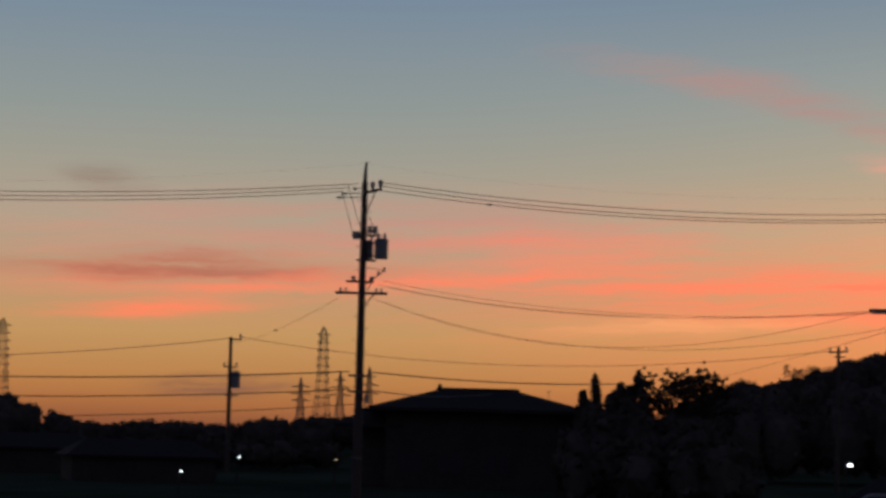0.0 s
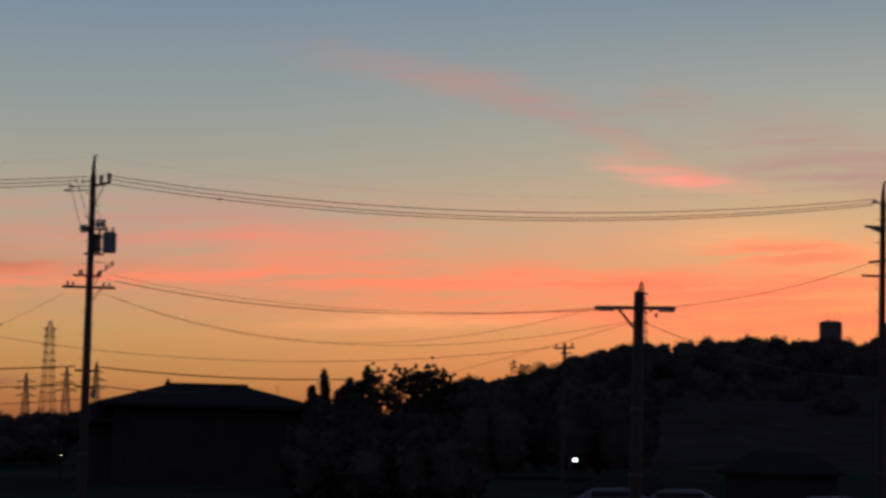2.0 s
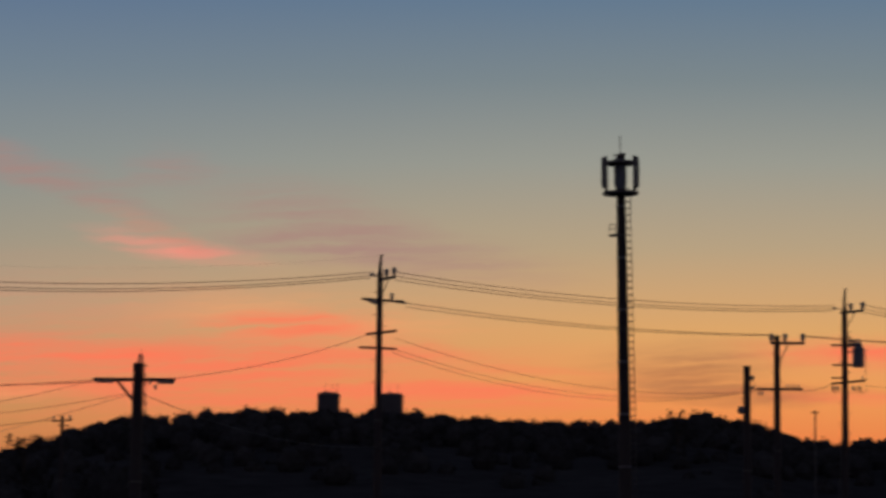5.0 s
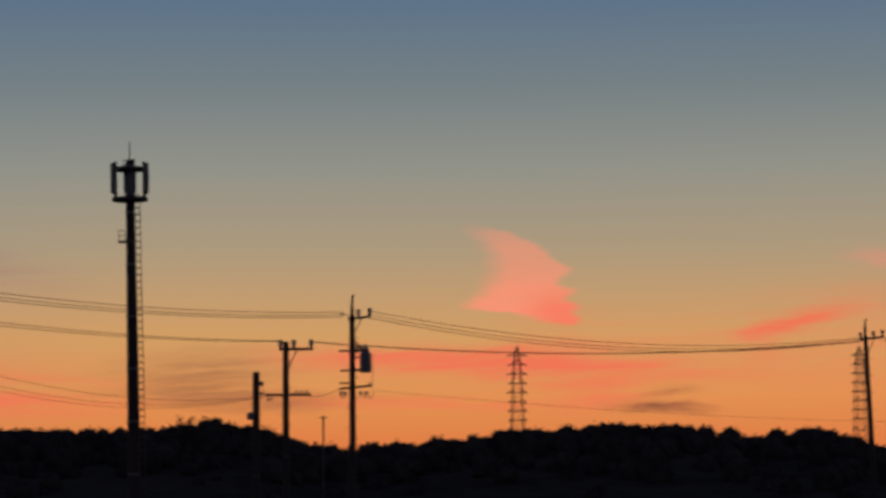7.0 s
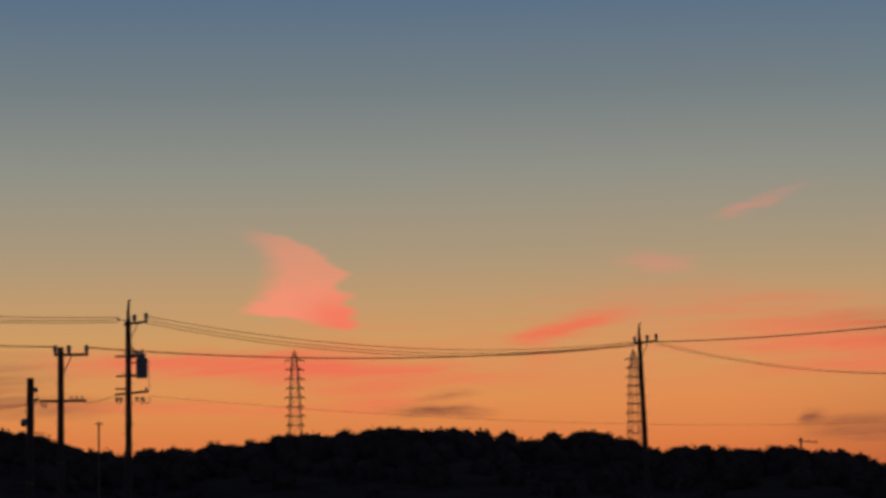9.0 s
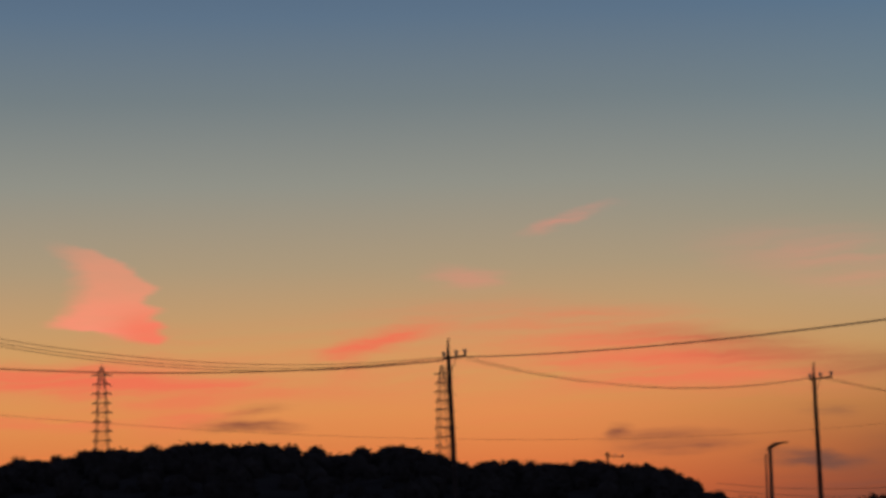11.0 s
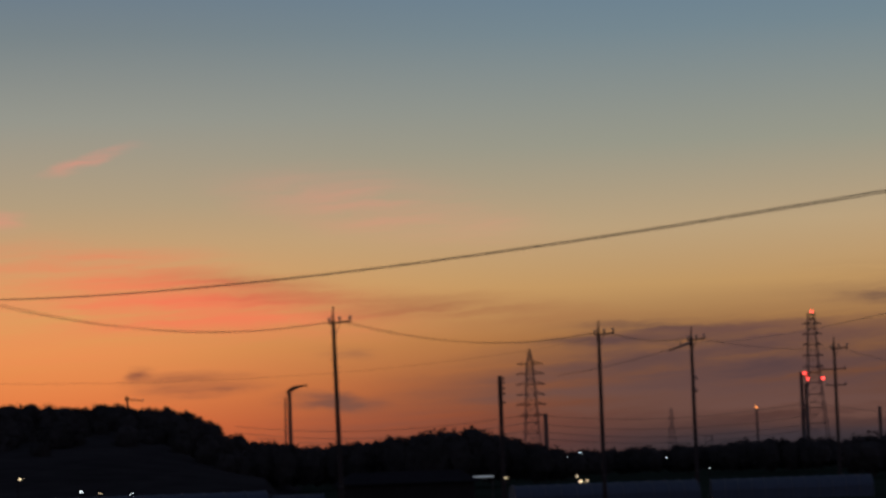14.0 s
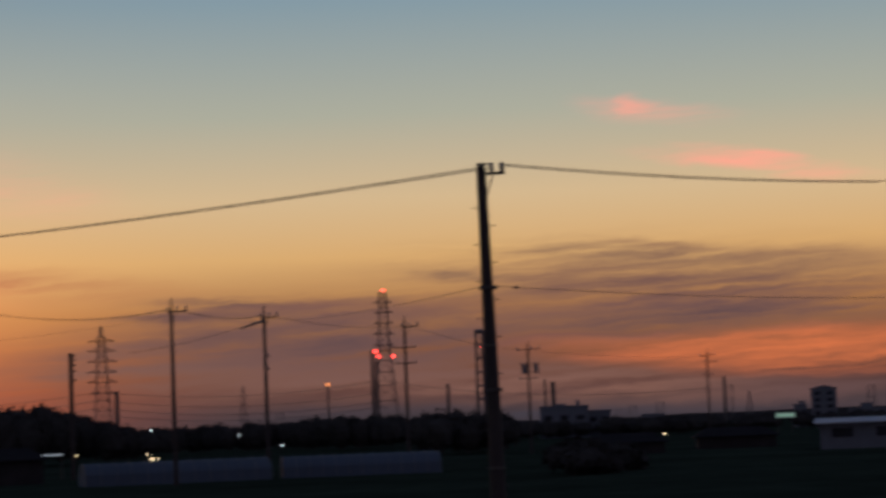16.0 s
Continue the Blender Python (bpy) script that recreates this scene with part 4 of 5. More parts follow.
for k in range(3):
    strand(dirn(-12.5, 5.42 - 0.1 * k, 92), spot(p1, -0.25 - 0.3 * k, 0, rise(5.95 - 0.1 * k, D1)), 0.2)
strand(dirn(-14.5, 5.55, 92), spot(p1, 0, 0, rise(6.43, D1)), 0.3, 0.0016, "thin ground wire along the pole tops", CONDUCTOR)
strand(spot(p1, 0, 0, rise(6.43, D1)), spot(p2, 0, 0, rise(6.25, D2)), 1.0, 0.0016, "thin ground wire along the pole tops", CONDUCTOR)
for x, y, e1, e2, s in ((0.58, 0, 6.0, 5.86, 0.93), (0.62, 0.3, 5.93, 5.8, 1.0), (0.6, 0.6, 5.84, 5.76, 0.98)):
    strand(spot(p1, x, y, rise(e1, D1)), spot(p2, -0.4, y, rise(e2, D2)), s)
for x, y, e2, e3, s in ((0.56, 0, 5.88, 5.12, 0.42), (0.5, 0.3, 5.8, 5.07, 0.44), (0.58, 0.6, 5.72, 5.03, 0.42)):
    strand(spot(p2, x, y, rise(e2, D2)), spot(p3, -0.45, y, rise(e3, D3)), s)
for x, y, e2, e4, s in ((0.8, 0, 5.14, 4.33, 0.9), (0.74, 0.3, 5.07, 4.31, 0.98), (0.8, 0.6, 5.0, 4.28, 1.0)):
    strand(spot(p3, x, y, rise(e2, D3)), spot(p4, -0.25, y, rise(e4, 127)), s)
# the second circuit
for y, dz in ((0, 0.0), (0.5, -0.12)):
    strand(spot(p2, 1.0, y, rise(5.14, D2) + dz), spot(pb, -0.26, y, rise(4.44, DB)), 0.28)
    strand(spot(pb, 1.2, y, rise(4.42, DB)), spot(p4, -0.25, y, rise(4.25, 127)), 0.6)
# to the near pole and on
for y in (-0.2, 0.2):
    strand(spot(p4, 0.9, y, rise(4.3, 127)), spot(p8, 0.1 + y * 0.3, y, h8 + 0.14), 0.6, 0.014)
    strand(spot(p8, 0.5, y, h8 + 0.2), dirn(72.4, 5.43, 66) + Vector((0, y, 0)), 0.12, 0.012)
# down the line
CHAIN = ((p4, 127, 4.3, p5, 154, 3.58), (p5, 154, 3.56, p6, 178, 3.1), (p6, 178, 3.08, p7, 193, 2.88), (p7, 193, 2.86, p9, 219, 2.5),
         (p9, 219, 2.48, p10, 298, 1.82), (p10, 298, 1.8, p11, 362, 1.5))
for a, da, ea, b, db, eb in CHAIN:
    for x, y in ((0.9, -0.3), (0.5, 0.3), (0.9, 0.9)):
        strand(spot(a, x, y, rise(ea, da)), spot(b, -0.25, y, rise(eb, db)), 1.1 if a is p4 else 1.05 if a is p5 else 0.4, 0.009 if db < 200 else 0.006)
strand(dirn(54.2, 2.1, 190), spot(p7, -0.9, 0, rise(2.7, 193)), 0.25, 0.016)
strand(spot(p7, 0.3, 0, rise(2.8, 193)), spot(p8, 0, 0, rise(3.4, D8)), 0.35, 0.008)
strand(spot(p8, 0, 0, rise(3.4, D8)), dirn(72.2, 2.7, 75), 0.1, 0.008)
# low-tension lines between first pole, squat pole and second pole
for x, y, e1, xa, sag in ((0.95, 0, 3.5, -1.3, 0.6), (0.6, 0.3, 3.56, -1.0, 0.62), (0.8, 0.5, 3.66, -0.6, 0.6), (0.9, -0.3, 3.12, -1.2, 1.4), (0.4, 0.2, 3.22, -0.3, 1.3)):
    strand(spot(p1, x, y, rise(e1, D1)), spot(px_, xa, y, rise(2.88 if xa > -0.5 else 3.18, DX)), sag, 0.007)
strand(spot(px_, 0.6, 0, rise(3.2, DX)), spot(p2, -0.5, 0, rise(4.36, D2)), 0.25, 0.01)
strand(spot(px_, 0.2, 0, rise(2.85, DX)), spot(p2, 0.0, 0, rise(1.7, D2)), 0.5, 0.012)
strand(spot(px_, -0.1, 0, rise(2.88, DX)), dirn(3.2, 0.72, 150), 0.25, 0.008)
for e, x, sag in ((4.3, 0.6, 0.9), (4.02, 0.65, 1.0), (3.95, 0.5, 1.1)):
    strand(spot(p2, x, 0, rise(e, D2)), spot(pb, -0.9, 0, rise(3.12, DB)), sag, 0.009)
strand(spot(pc, 0.2, 0, rise(3.4, DC)), spot(pb, -0.9, 0, rise(3.18, DB)), 0.15, 0.012)
strand(spot(pb, 1.1, 0, rise(3.1, DB)), spot(p3, -0.5, 0, rise(3.3, D3)), 0.1, 0.012)
strand(spot(p3, 0.8, 0, rise(3.25, D3)), spot(p6, -0.1, 0, rise(2.95, 178)), 2.15, 0.007)
# the left side lines
strand(dirn(-12.0, 1.52, 190), spot(ps, -0.1, 0, rise(2.16, DS)), 0.3, 0.026)
strand(spot(ps, 0.8, 0, rise(2.2, DS)), spot(pf, -0.6, 0, rise(2.22, DF)), 1.65, 0.02)
strand(spot(ps, 0.0, 0, rise(2.05, DS)), spot(p1, -0.9, 0, rise(3.2, D1)), 0.35, 0.007)
for e0, e1, e2, r in ((1.08, 1.45, 1.33, 0.026), (0.62, 1.02, 1.0, 0.022)):
    strand(dirn(-12.0, e0, 95), spot(p1, -0.4, -0.16, rise(e1, D1)), 0.14, r)
    strand(spot(p1, 0.4, -0.16, rise(e1, D1)), dirn(4.4 if e2 > 1.2 else 1.2, e2, 105), 0.18, r)
strand(dirn(-12.0, 0.12, 150), dirn(-1.99, 0.68, 150), 0.25, 0.026)



def marker(p, label):
    bm = bmesh.new()
    lathe(bm, [(0.015, -0.1), (0.035, -0.07), (0.04, 0.05), (0.015, 0.1)], Matrix.Translation(p) @ Matrix.Rotation(math.pi / 2, 4, "Y") , 8)
    me = bpy.data.meshes.new("cable_marker")
    bm.to_mesh(me)
    bm.free()
    me.materials.append(RUBBER)
    return tagged(new("cable_marker", me), label, "cable marker", "cable markers")


marker(along(spot(ps, 0.0, 0, rise(2.05, DS)), spot(p1, -0.9, 0, rise(3.2, D1)), 0.35, -4.0), "small dark sleeve clamped round the cable")
marker(along(spot(p1, 0.6, 0.6, rise(5.84, D1)), spot(p2, -0.4, 0.6, rise(5.76, D2)), 0.98, 1.05), "small dark sleeve clamped round the cable")
marker(along(spot(p8, 0, 0, rise(3.4, D8)), dirn(72.2, 2.7, 75), 0.1, 63.5), "small dark sleeve clamped round the cable")
# far transmission conductors low over the plain
for k, (a0, e0, a1, e1) in enumerate(((46.5, 1.15, 53.5, 1.2), (46.5, 1.0, 53.5, 1.0), (47.0, 0.86, 53.5, 0.82), (53.5, 1.2, 60.3, 1.25),
                                      (53.5, 1.0, 60.3, 0.95), (53.5, 0.82, 60.3, 0.75), (53.5, 0.66, 60.3, 0.62), (60.3, 1.2, 68.0, 0.75))):
    strand(dirn(a0, e0, 1000), dirn(a1, e1, 900), 4.0, 0.09, "far transmission conductor low over the plain", CONDUCTOR)

# ---- lattice towers ----
def pylon(az, dist, el, widths, label, arms, turn=20, thick=1.0):
    """A lattice transmission tower: four legs, panels of cross bracing, paired arms.
    widths: the body's width by share of the height; arms: share of the height, half span."""
    root = thing("transmission_tower", facing(az, dist, turn), label, "transmission tower", "transmission towers")
    hgt = rise(el, dist)
    px = 0.085 * thick * dist / 700
    us, ws = zip(*widths)

    def half(z):
        return float(np.interp(z / hgt, us, ws)) / 2
    for sx in (-1, 1):
        for sy in (-1, 1):
            bm = bmesh.new()
            for a, b in zip(us, us[1:]):
                za, zb = hgt * a, hgt * b
                beam(bm, (sx * half(za), sy * half(za), za - (0.5 if a == 0 else 0)), (sx * half(zb), sy * half(zb), zb), px * 1.8, px * 1.8)
            part("leg", bm, LATTICE, root)
    levels = sorted(hgt * u for u, _ in arms)
    z, stops = 0.0, [0.0]
    while z < levels[0] - 1.0:
        z = min(levels[0], z + max(1.8, half(z) * 1.5))
        stops.append(z)
    for lo, hi in zip(levels, levels[1:] + [hgt * 0.985]):
        n = max(1, round((hi - lo) / max(1.2, half(lo) * 1.6)))
        stops += [lo + (hi - lo) * k / n for k in range(1, n + 1)]
    for z, z1 in zip(stops, stops[1:]):
        bm = bmesh.new()
        a, b = half(z), half(z1)
        for s in (-1, 1):
            for flip in (0, 1):
                ends = (Vector((-a, s * a, z)), Vector((b, s * b, z1)), Vector((a, s * a, z)), Vector((-b, s * b, z1)))
                if flip:
                    ends = [Vector((p.y, p.x, p.z)) for p in ends]
                beam(bm, ends[0], ends[1], px * 0.75, px * 0.75)
                beam(bm, ends[2], ends[3], px * 0.75, px * 0.75)
                beam(bm, ends[1], ends[3], px * 2.2, px * 2.2)
        tagged(part("bracing", bm, LATTICE, root), kind="stuff")
    for u, span in arms:
        za = hgt * u
        for s in (-1, 1):
            bm = bmesh.new()
            a = half(za)
            for y in (-a, a):
                beam(bm, (s * a, y, za), (s * span, 0, za), px * 2.4, px * 2.4)
                beam(bm, (s * a, y, za + span * 0.22), (s * span, 0, za), px * 1.3, px * 1.3)
                mid = s * (a + span) / 2
                beam(bm, (mid, y / 2, za), (mid, y / 2, za + span * 0.11), px, px)
            beam(bm, (s * a, -a, za), (s * a, a, za), px * 2, px * 2)
            arm = part("tower_arm", bm, LATTICE, root)
            bm = bmesh.new()
            for k in range(3):
                rod(bm, (s * span * 0.98, 0, za - 0.2 * k - 0.2), (s * span * 0.98, 0, za - 0.2 * k), 0.04, 0.1, 6)
            part("insulator_string", bm, PORCELAIN, arm)
    bm = bmesh.new()
    rod(bm, (0, 0, hgt - 0.4), (0, 0, hgt + 1.2), px, px * 0.5, 6)
    part("peak", bm, LATTICE, root)
    return root


def ladder(top, step, count, span):
    """Evenly stacked arms, every second one a little shorter."""
    return tuple((top - step * k, span * (0.92 if k % 2 else 1.0)) for k in range(count))


SLIM = ((0, 6.0), (0.6, 3.1), (0.92, 1.8), (1.0, 0.6))
FAR_SLIM = ((0, 8.0), (0.45, 4.6), (0.93, 2.6), (1.0, 0.8))
THREE_ARM = ((0, 9.0), (0.6, 3.6), (0.9, 2.0), (1.0, 0.6))
pylon(-10.43, 1100, 2.46, FAR_SLIM, "slender far lattice tower at the wooded rise", ladder(0.94, 0.07, 9, 3.9), thick=0.9)
pylon(-2.85, 1100, 2.5, FAR_SLIM, "banded lattice tower behind the houses", ladder(0.93, 0.07, 9, 3.2), thick=0.9)
pylon(-3.36, 2100, 1.27, THREE_ARM, "very far lattice tower with wide arms", ((0.84, 8.5), (0.72, 10), (0.6, 9)))
pylon(-2.42, 1900, 1.42, THREE_ARM, "very far lattice tower with wide arms", ((0.88, 5), (0.76, 9.0), (0.64, 10)))
pylon(-1.73, 1800, 1.57, THREE_ARM, "very far lattice tower behind the pole", ((0.86, 5.5), (0.74, 8), (0.62, 8)))
pylon(11.21, 700, 3.82, SLIM, "lattice tower rising straight behind the squat pole", ladder(0.93, 0.055, 7, 2.2))
pylon(31.93, 640, 4.25, SLIM, "dark lattice tower over the ridge with stubby arms", ladder(0.953, 0.0485, 9, 2.75), turn=12, thick=0.9)
pylon(40.05, 660, 4.12, SLIM, "slim lattice tower standing behind the line pole", ladder(0.953, 0.0485, 9, 2.5), turn=25, thick=0.9)
pylon(53.56, 1000, 2.75, ((0, 8.0), (0.5, 4.8), (0.88, 2.6), (1.0, 0.5)), "lattice tower with six broad pairs of arms",
      ((0.88, 5.6), (0.8, 5.9), (0.715, 6.1), (0.63, 6.2), (0.55, 6.3), (0.46, 5.3)), turn=8, thick=1.0)
tall = pylon(60.28, 850, 3.36, ((0, 10.5), (0.2, 8.0), (0.62, 3.8), (0.93, 2.6), (1.0, 2.2)), "tall lattice tower carrying red warning lights",
             ((0.925, 3.2), (0.857, 3.5), (0.786, 3.4), (0.715, 3.6), (0.64, 3.6)), turn=8, thick=1.0)


def beacon(parent, x, y, z, size):
    bm = bmesh.new()
    lathe(bm, [(size * 0.5, -size), (size, -size * 0.5), (size, size * 0.4), (size * 0.5, size)], Matrix.Translation((x, y, z)), 10)
    return part("beacon", bm, RED_LIGHT, parent, "glowing red aircraft warning lamp")


beacon(tall, 0.2, -0.6, rise(3.38, 850), 0.36)
beacon(tall, -2.4, -2.2, rise(1.79, 850), 0.42)
beacon(tall, 2.9, -2.2, rise(1.79, 850), 0.46)


def lattice_mast(name, az, dist, el, width, label, category, lights=()):
    root = thing(name, facing(az, dist), label, category)
    top = rise(el, dist)
    px = 0.1 * dist / 700
    for x in (-1, 1):
        for y in (-1, 1):
            bm = bmesh.new()
            beam(bm, (x * width * 0.5, y * width * 0.5, -0.3), (x * width * 0.38, y * width * 0.38, top), px * 1.8, px * 1.8)
            part("leg", bm, LATTICE, root)
    n = int(top / (width * 1.3))
    for k in range(n):
        z0, z1 = top * k / n, top * (k + 1) / n
        bm = bmesh.new()
        w0, w1 = width * (0.5 - 0.12 * k / n), width * (0.5 - 0.12 * (k + 1) / n)
        for y in (-1, 1):
            beam(bm, (-w0, y * w0, z0), (w1, y * w1, z1), px, px)
            beam(bm, (w1, y * w1, z1), (-w1, y * w1, z1), px, px)
            beam(bm, (y * w0, w0, z0), (y * w1, -w1, z1), px, px)
        tagged(part("bracing", bm, LATTICE, root), kind="stuff")
    for x, z, s in lights:
        beacon(root, x, -width * 0.5, z, s)
    return root


DL = 860.0
flue = lattice_mast("lattice_mast", 60.03, DL, 1.9, 2.6, "stocky lattice frame round two flues with a red lamp", "mast", ((0.6, rise(1.92, DL), 0.44),))
for x, e in ((-0.75, 1.95), (0.85, 1.7)):
    bm = bmesh.new()
    rod(bm, (x, 0, -0.3), (x, 0, rise(e, DL)), 0.7, 0.55, 14)
    part("flue", bm, STACK, flue)
lm = lattice_mast("flare_stack", 62.56, 700, 2.26, 2.9, "tall framed flue with a rounded head", "chimney", ((0.4, rise(1.95, 700), 0.08),))
for x in (-0.95, 0.95):
    bm = bmesh.new()
    rod(bm, (x * 1.15, -0.9, 0), (x, -0.9, rise(2.28, 700)), 0.42, 0.34, 12)
    part("flue", bm, STACK, lm)
bm = bmesh.new()
lathe(bm, [(1.5, rise(2.27, 700)), (1.5, rise(2.32, 700)), (0.9, rise(2.36, 700))], Matrix.Identity(4), 14)
part("head", bm, LATTICE, lm)
for e in (2.0, 1.68, 1.35, 1.02, 0.7):
    bm = bmesh.new()
    block(bm, -1.5, 1.5, -1.5, 1.5, rise(e, 700) - 0.2, rise(e, 700) + 0.2)
    part("landing", bm, LATTICE, lm)


def stack(az, dist, el, r, label, light=0.0):
    root = thing("chimney", facing(az, dist), label, "chimney", "far chimneys")
    top = rise(el, dist)
    bm = bmesh.new()
    lathe(bm, [(r * 1.25, -0.5), (r, top * 0.6), (r * 0.9, top - r * 0.8), (r * 1.05, top - r * 0.7), (r * 1.05, top)], Matrix.Identity(4), 14)
    part("shaft", bm, STACK, root)
    if light:
        tip = beacon(root, 0, -r * 1.1, top + light, light)
        tip.data.materials[0] = ORANGE_LIGHT
        tagged(tip, "glowing orange warning lamp")
    return root


st2 = stack(47.79, 900, 1.9, 0.72, "industrial chimney beside a thin pipe, trailing smoke")
bm = bmesh.new()
rod(bm, (-1.95, 0, -0.3), (-1.7, 0, rise(1.8, 900)), 0.34, 0.28, 10)
part("side_pipe", bm, STACK, st2)
for k in range(6):
    bm = bmesh.new()
    z = rise(1.8, 900) - 0.4 - 2.6 * k
    beam(bm, (-1.8, 0, z), (0, 0, z), 0.24, 0.24)
    part("tie_bar", bm, LATTICE, st2)
puffs = []
for k in range(60):
    u = k / 59
    w = (0.5 + 0.75 * math.sin(math.pi * min(1, u * 1.25)) ** 0.8) * (1 - 0.5 * u)
    puffs.append((-0.6 + 7.2 * u ** 1.25 + rng.normal(0, 0.12), rng.normal(0, 0.3), rise(1.9, 900) + 2.6 * (1 - (1 - u) ** 2.2) + rng.normal(0, 0.14), w * rng.uniform(0.8, 1.15), w * rng.uniform(0.55, 0.8)))
v, f = crown_mesh(puffs, 30, 0.1)
me = bpy.data.meshes.new("smoke")
me.from_pydata(v.tolist(), [], f.tolist())
me.materials.append(SMOKE)
smoke = new("smoke", me)
smoke.matrix_world = facing(47.79, 900)
tagged(smoke, "dark wisp of smoke drifting from the chimney", "smoke", "", "stuff")

stack(58.9, 950, 1.15, 0.4, "thin far chimney tipped with an orange lamp", 0.36)
stack(61.77, 900, 1.08, 0.6, "thin far chimney over the trees")
stack(64.09, 900, 1.1, 0.45, "far slim chimney beside the works")
stack(64.28, 900, 1.04, 0.8, "far stouter chimney above the works")
stack(68.35, 1100, 1.0, 0.7, "far thin chimney on the plain")
stack(53.89, 900, 1.2, 0.8, "far square flue beside the lattice tower")
for az, el in ((68.45, 0.8), (65.85, 0.32), (66.81, 0.46), (66.15, 0.4), (71.78, 0.66), (57.75, 0.52)):
    lattice_mast("lattice_mast", az, 1300, el, 4.5, "small far lattice mast on the skyline", "mast")


def spire_mast(az, dist, el, shoulder, w0, w1, label):
    """A broad lattice foot that narrows to a thin mast."""
    root = thing("lattice_mast", facing(az, dist), label, "mast", "far masts")
    z1, z2 = rise(shoulder, dist), rise(el, dist)
    r = 0.05 * dist / 300
    for sx in (-1, 1):
        for sy in (-1, 1):
            bm = bmesh.new()
            beam(bm, (sx * w0 / 2, sy * w0 / 2, -0.3), (sx * w1 / 2, sy * w1 / 2, z1), r, r)
            beam(bm, (sx * w1 / 2, sy * w1 / 2, z1), (sx * w1 * 0.2, sy * w1 * 0.2, z2), r * 0.8, r * 0.8)
            part("leg", bm, LATTICE, root)
    for k in range(8):
        bm = bmesh.new()
        for s in (-1, 1):
            u, v = k / 8, (k + 1) / 8
            wa, wb = (w0 + (w1 - w0) * u) / 2, (w0 + (w1 - w0) * v) / 2
            beam(bm, (-wa, s * wa, z1 * u), (wb, s * wb, z1 * v), r * 0.7, r * 0.7)
            beam(bm, (wa, s * wa, z1 * u), (-wb, s * wb, z1 * v), r * 0.7, r * 0.7)
            beam(bm, (-wb, s * wb, z1 * v), (wb, s * wb, z1 * v), r * 0.7, r * 0.7)
        tagged(part("bracing", bm, LATTICE, root), kind="stuff")
    bm = bmesh.new()
    rod(bm, (0, 0, z1 - 0.5), (0, 0, z2 + 0.5), r * 1.6, r, 8)
    part("core", bm, LATTICE, root)
    return root


spire_mast(56.88, 1000, 1.2, 0.78, 4.6, 2.2, "far lattice mast with a broad foot and thin spire")
spire_mast(68.93, 1100, 0.62, 0.42, 5.5, 1.6, "far lattice mast with a broad foot and thin spire")


# ---- buildings ----
def hip_roof(bm, x0, x1, y0, y1, z, ridge, top, over=0.6, thick=0.22):
    """A hipped roof with overhanging eaves; ridge: its two ends along x."""
    def loop(dz, o):
        return [bm.verts.new(p) for p in ((x0 - o, y0 - o, z + dz), (x1 + o, y0 - o, z + dz), (x1 + o, y1 + o, z + dz), (x0 - o, y1 + o, z + dz))]
    a, b = loop(-thick, over), loop(0, over)
    ym = (y0 + y1) / 2
    r = [bm.verts.new((ridge[0], ym, top)), bm.verts.new((ridge[1], ym, top))]
    bm.faces.new(a[::-1])
    for i in range(4):
        bm.faces.new((a[i], a[(i + 1) % 4], b[(i + 1) % 4], b[i]))
    bm.faces.new((b[0], b[1], r[1], r[0]))
    bm.faces.new((b[1], b[2], r[1]))
    bm.faces.new((b[2], b[3], r[0], r[1]))
    bm.faces.new((b[3], b[0], r[0]))


def window(parent, x, y, z, w, h):
    bm = bmesh.new()
    for a, b in (((x - w / 2, y, z), (x + w / 2, y, z)), ((x - w / 2, y, z + h), (x + w / 2, y, z + h)),
                 ((x - w / 2, y, z), (x - w / 2, y, z + h)), ((x + w / 2, y, z), (x + w / 2, y, z + h)), ((x, y, z), (x, y, z + h))):
        beam(bm, a, b, 0.07, 0.09)
    win = part("window", bm, TIMBER, parent)
    bm = bmesh.new()
    block(bm, x - w / 2, x + w / 2, y + 0.005, y + 0.03, z, z + h)
    part("pane", bm, GLASS, win)
    return win


DH = 150.0
house = thing("house", facing(0.8, DH), "large dark tiled farmhouse with hipped roofs", "house")
def hx(az):
    return DH * math.tan(radians(az - 0.8))
for a, b, y0, y1, e in ((hx(-1.3), hx(3.1), 0, 9, 0.62), (hx(-2.1), hx(-1.3) - 0.003, 1, 7, 0.2), (hx(3.1) + 0.003, hx(3.7), 1, 7, 0.2)):
    bm = bmesh.new()
    block(bm, a, b, y0, y1, -0.2, rise(e, DH))
    part("wall", bm, TIMBER, house, "dark timber wall")
for x0, x1, y0, y1, ez, r0, r1, te in ((-1.5, 3.4, -0.4, 9.4, 0.64, -0.1, 1.86, 1.11), (-2.3, -1.1, 0.5, 7.5, 0.22, -1.9, -1.3, 0.55), (3.0, 3.9, 0.5, 7.5, 0.22, 3.15, 3.6, 0.6)):
    bm = bmesh.new()
    hip_roof(bm, hx(x0), hx(x1), y0, y1, rise(ez, DH), (hx(r0), hx(r1)), rise(te, DH))
    roof = part("roof", bm, TILE, house, "dark ceramic tile roof")
    bm = bmesh.new()
    rod(bm, (hx(r0) - 0.1, (y0 + y1) / 2, rise(te, DH) + 0.02), (hx(r1) + 0.1, (y0 + y1) / 2, rise(te, DH) + 0.02), 0.13, 0.13, 8)
    part("ridge_tile", bm, TILE, roof)
bm = bmesh.new()
lathe(bm, [(0.12, 0), (0.14, 0.2), (0.05, 0.35)], Matrix.Translation((hx(-0.06), 4, rise(1.12, DH))), 8)
part("ridge_end_tile", bm, TILE, house)
bm = bmesh.new()
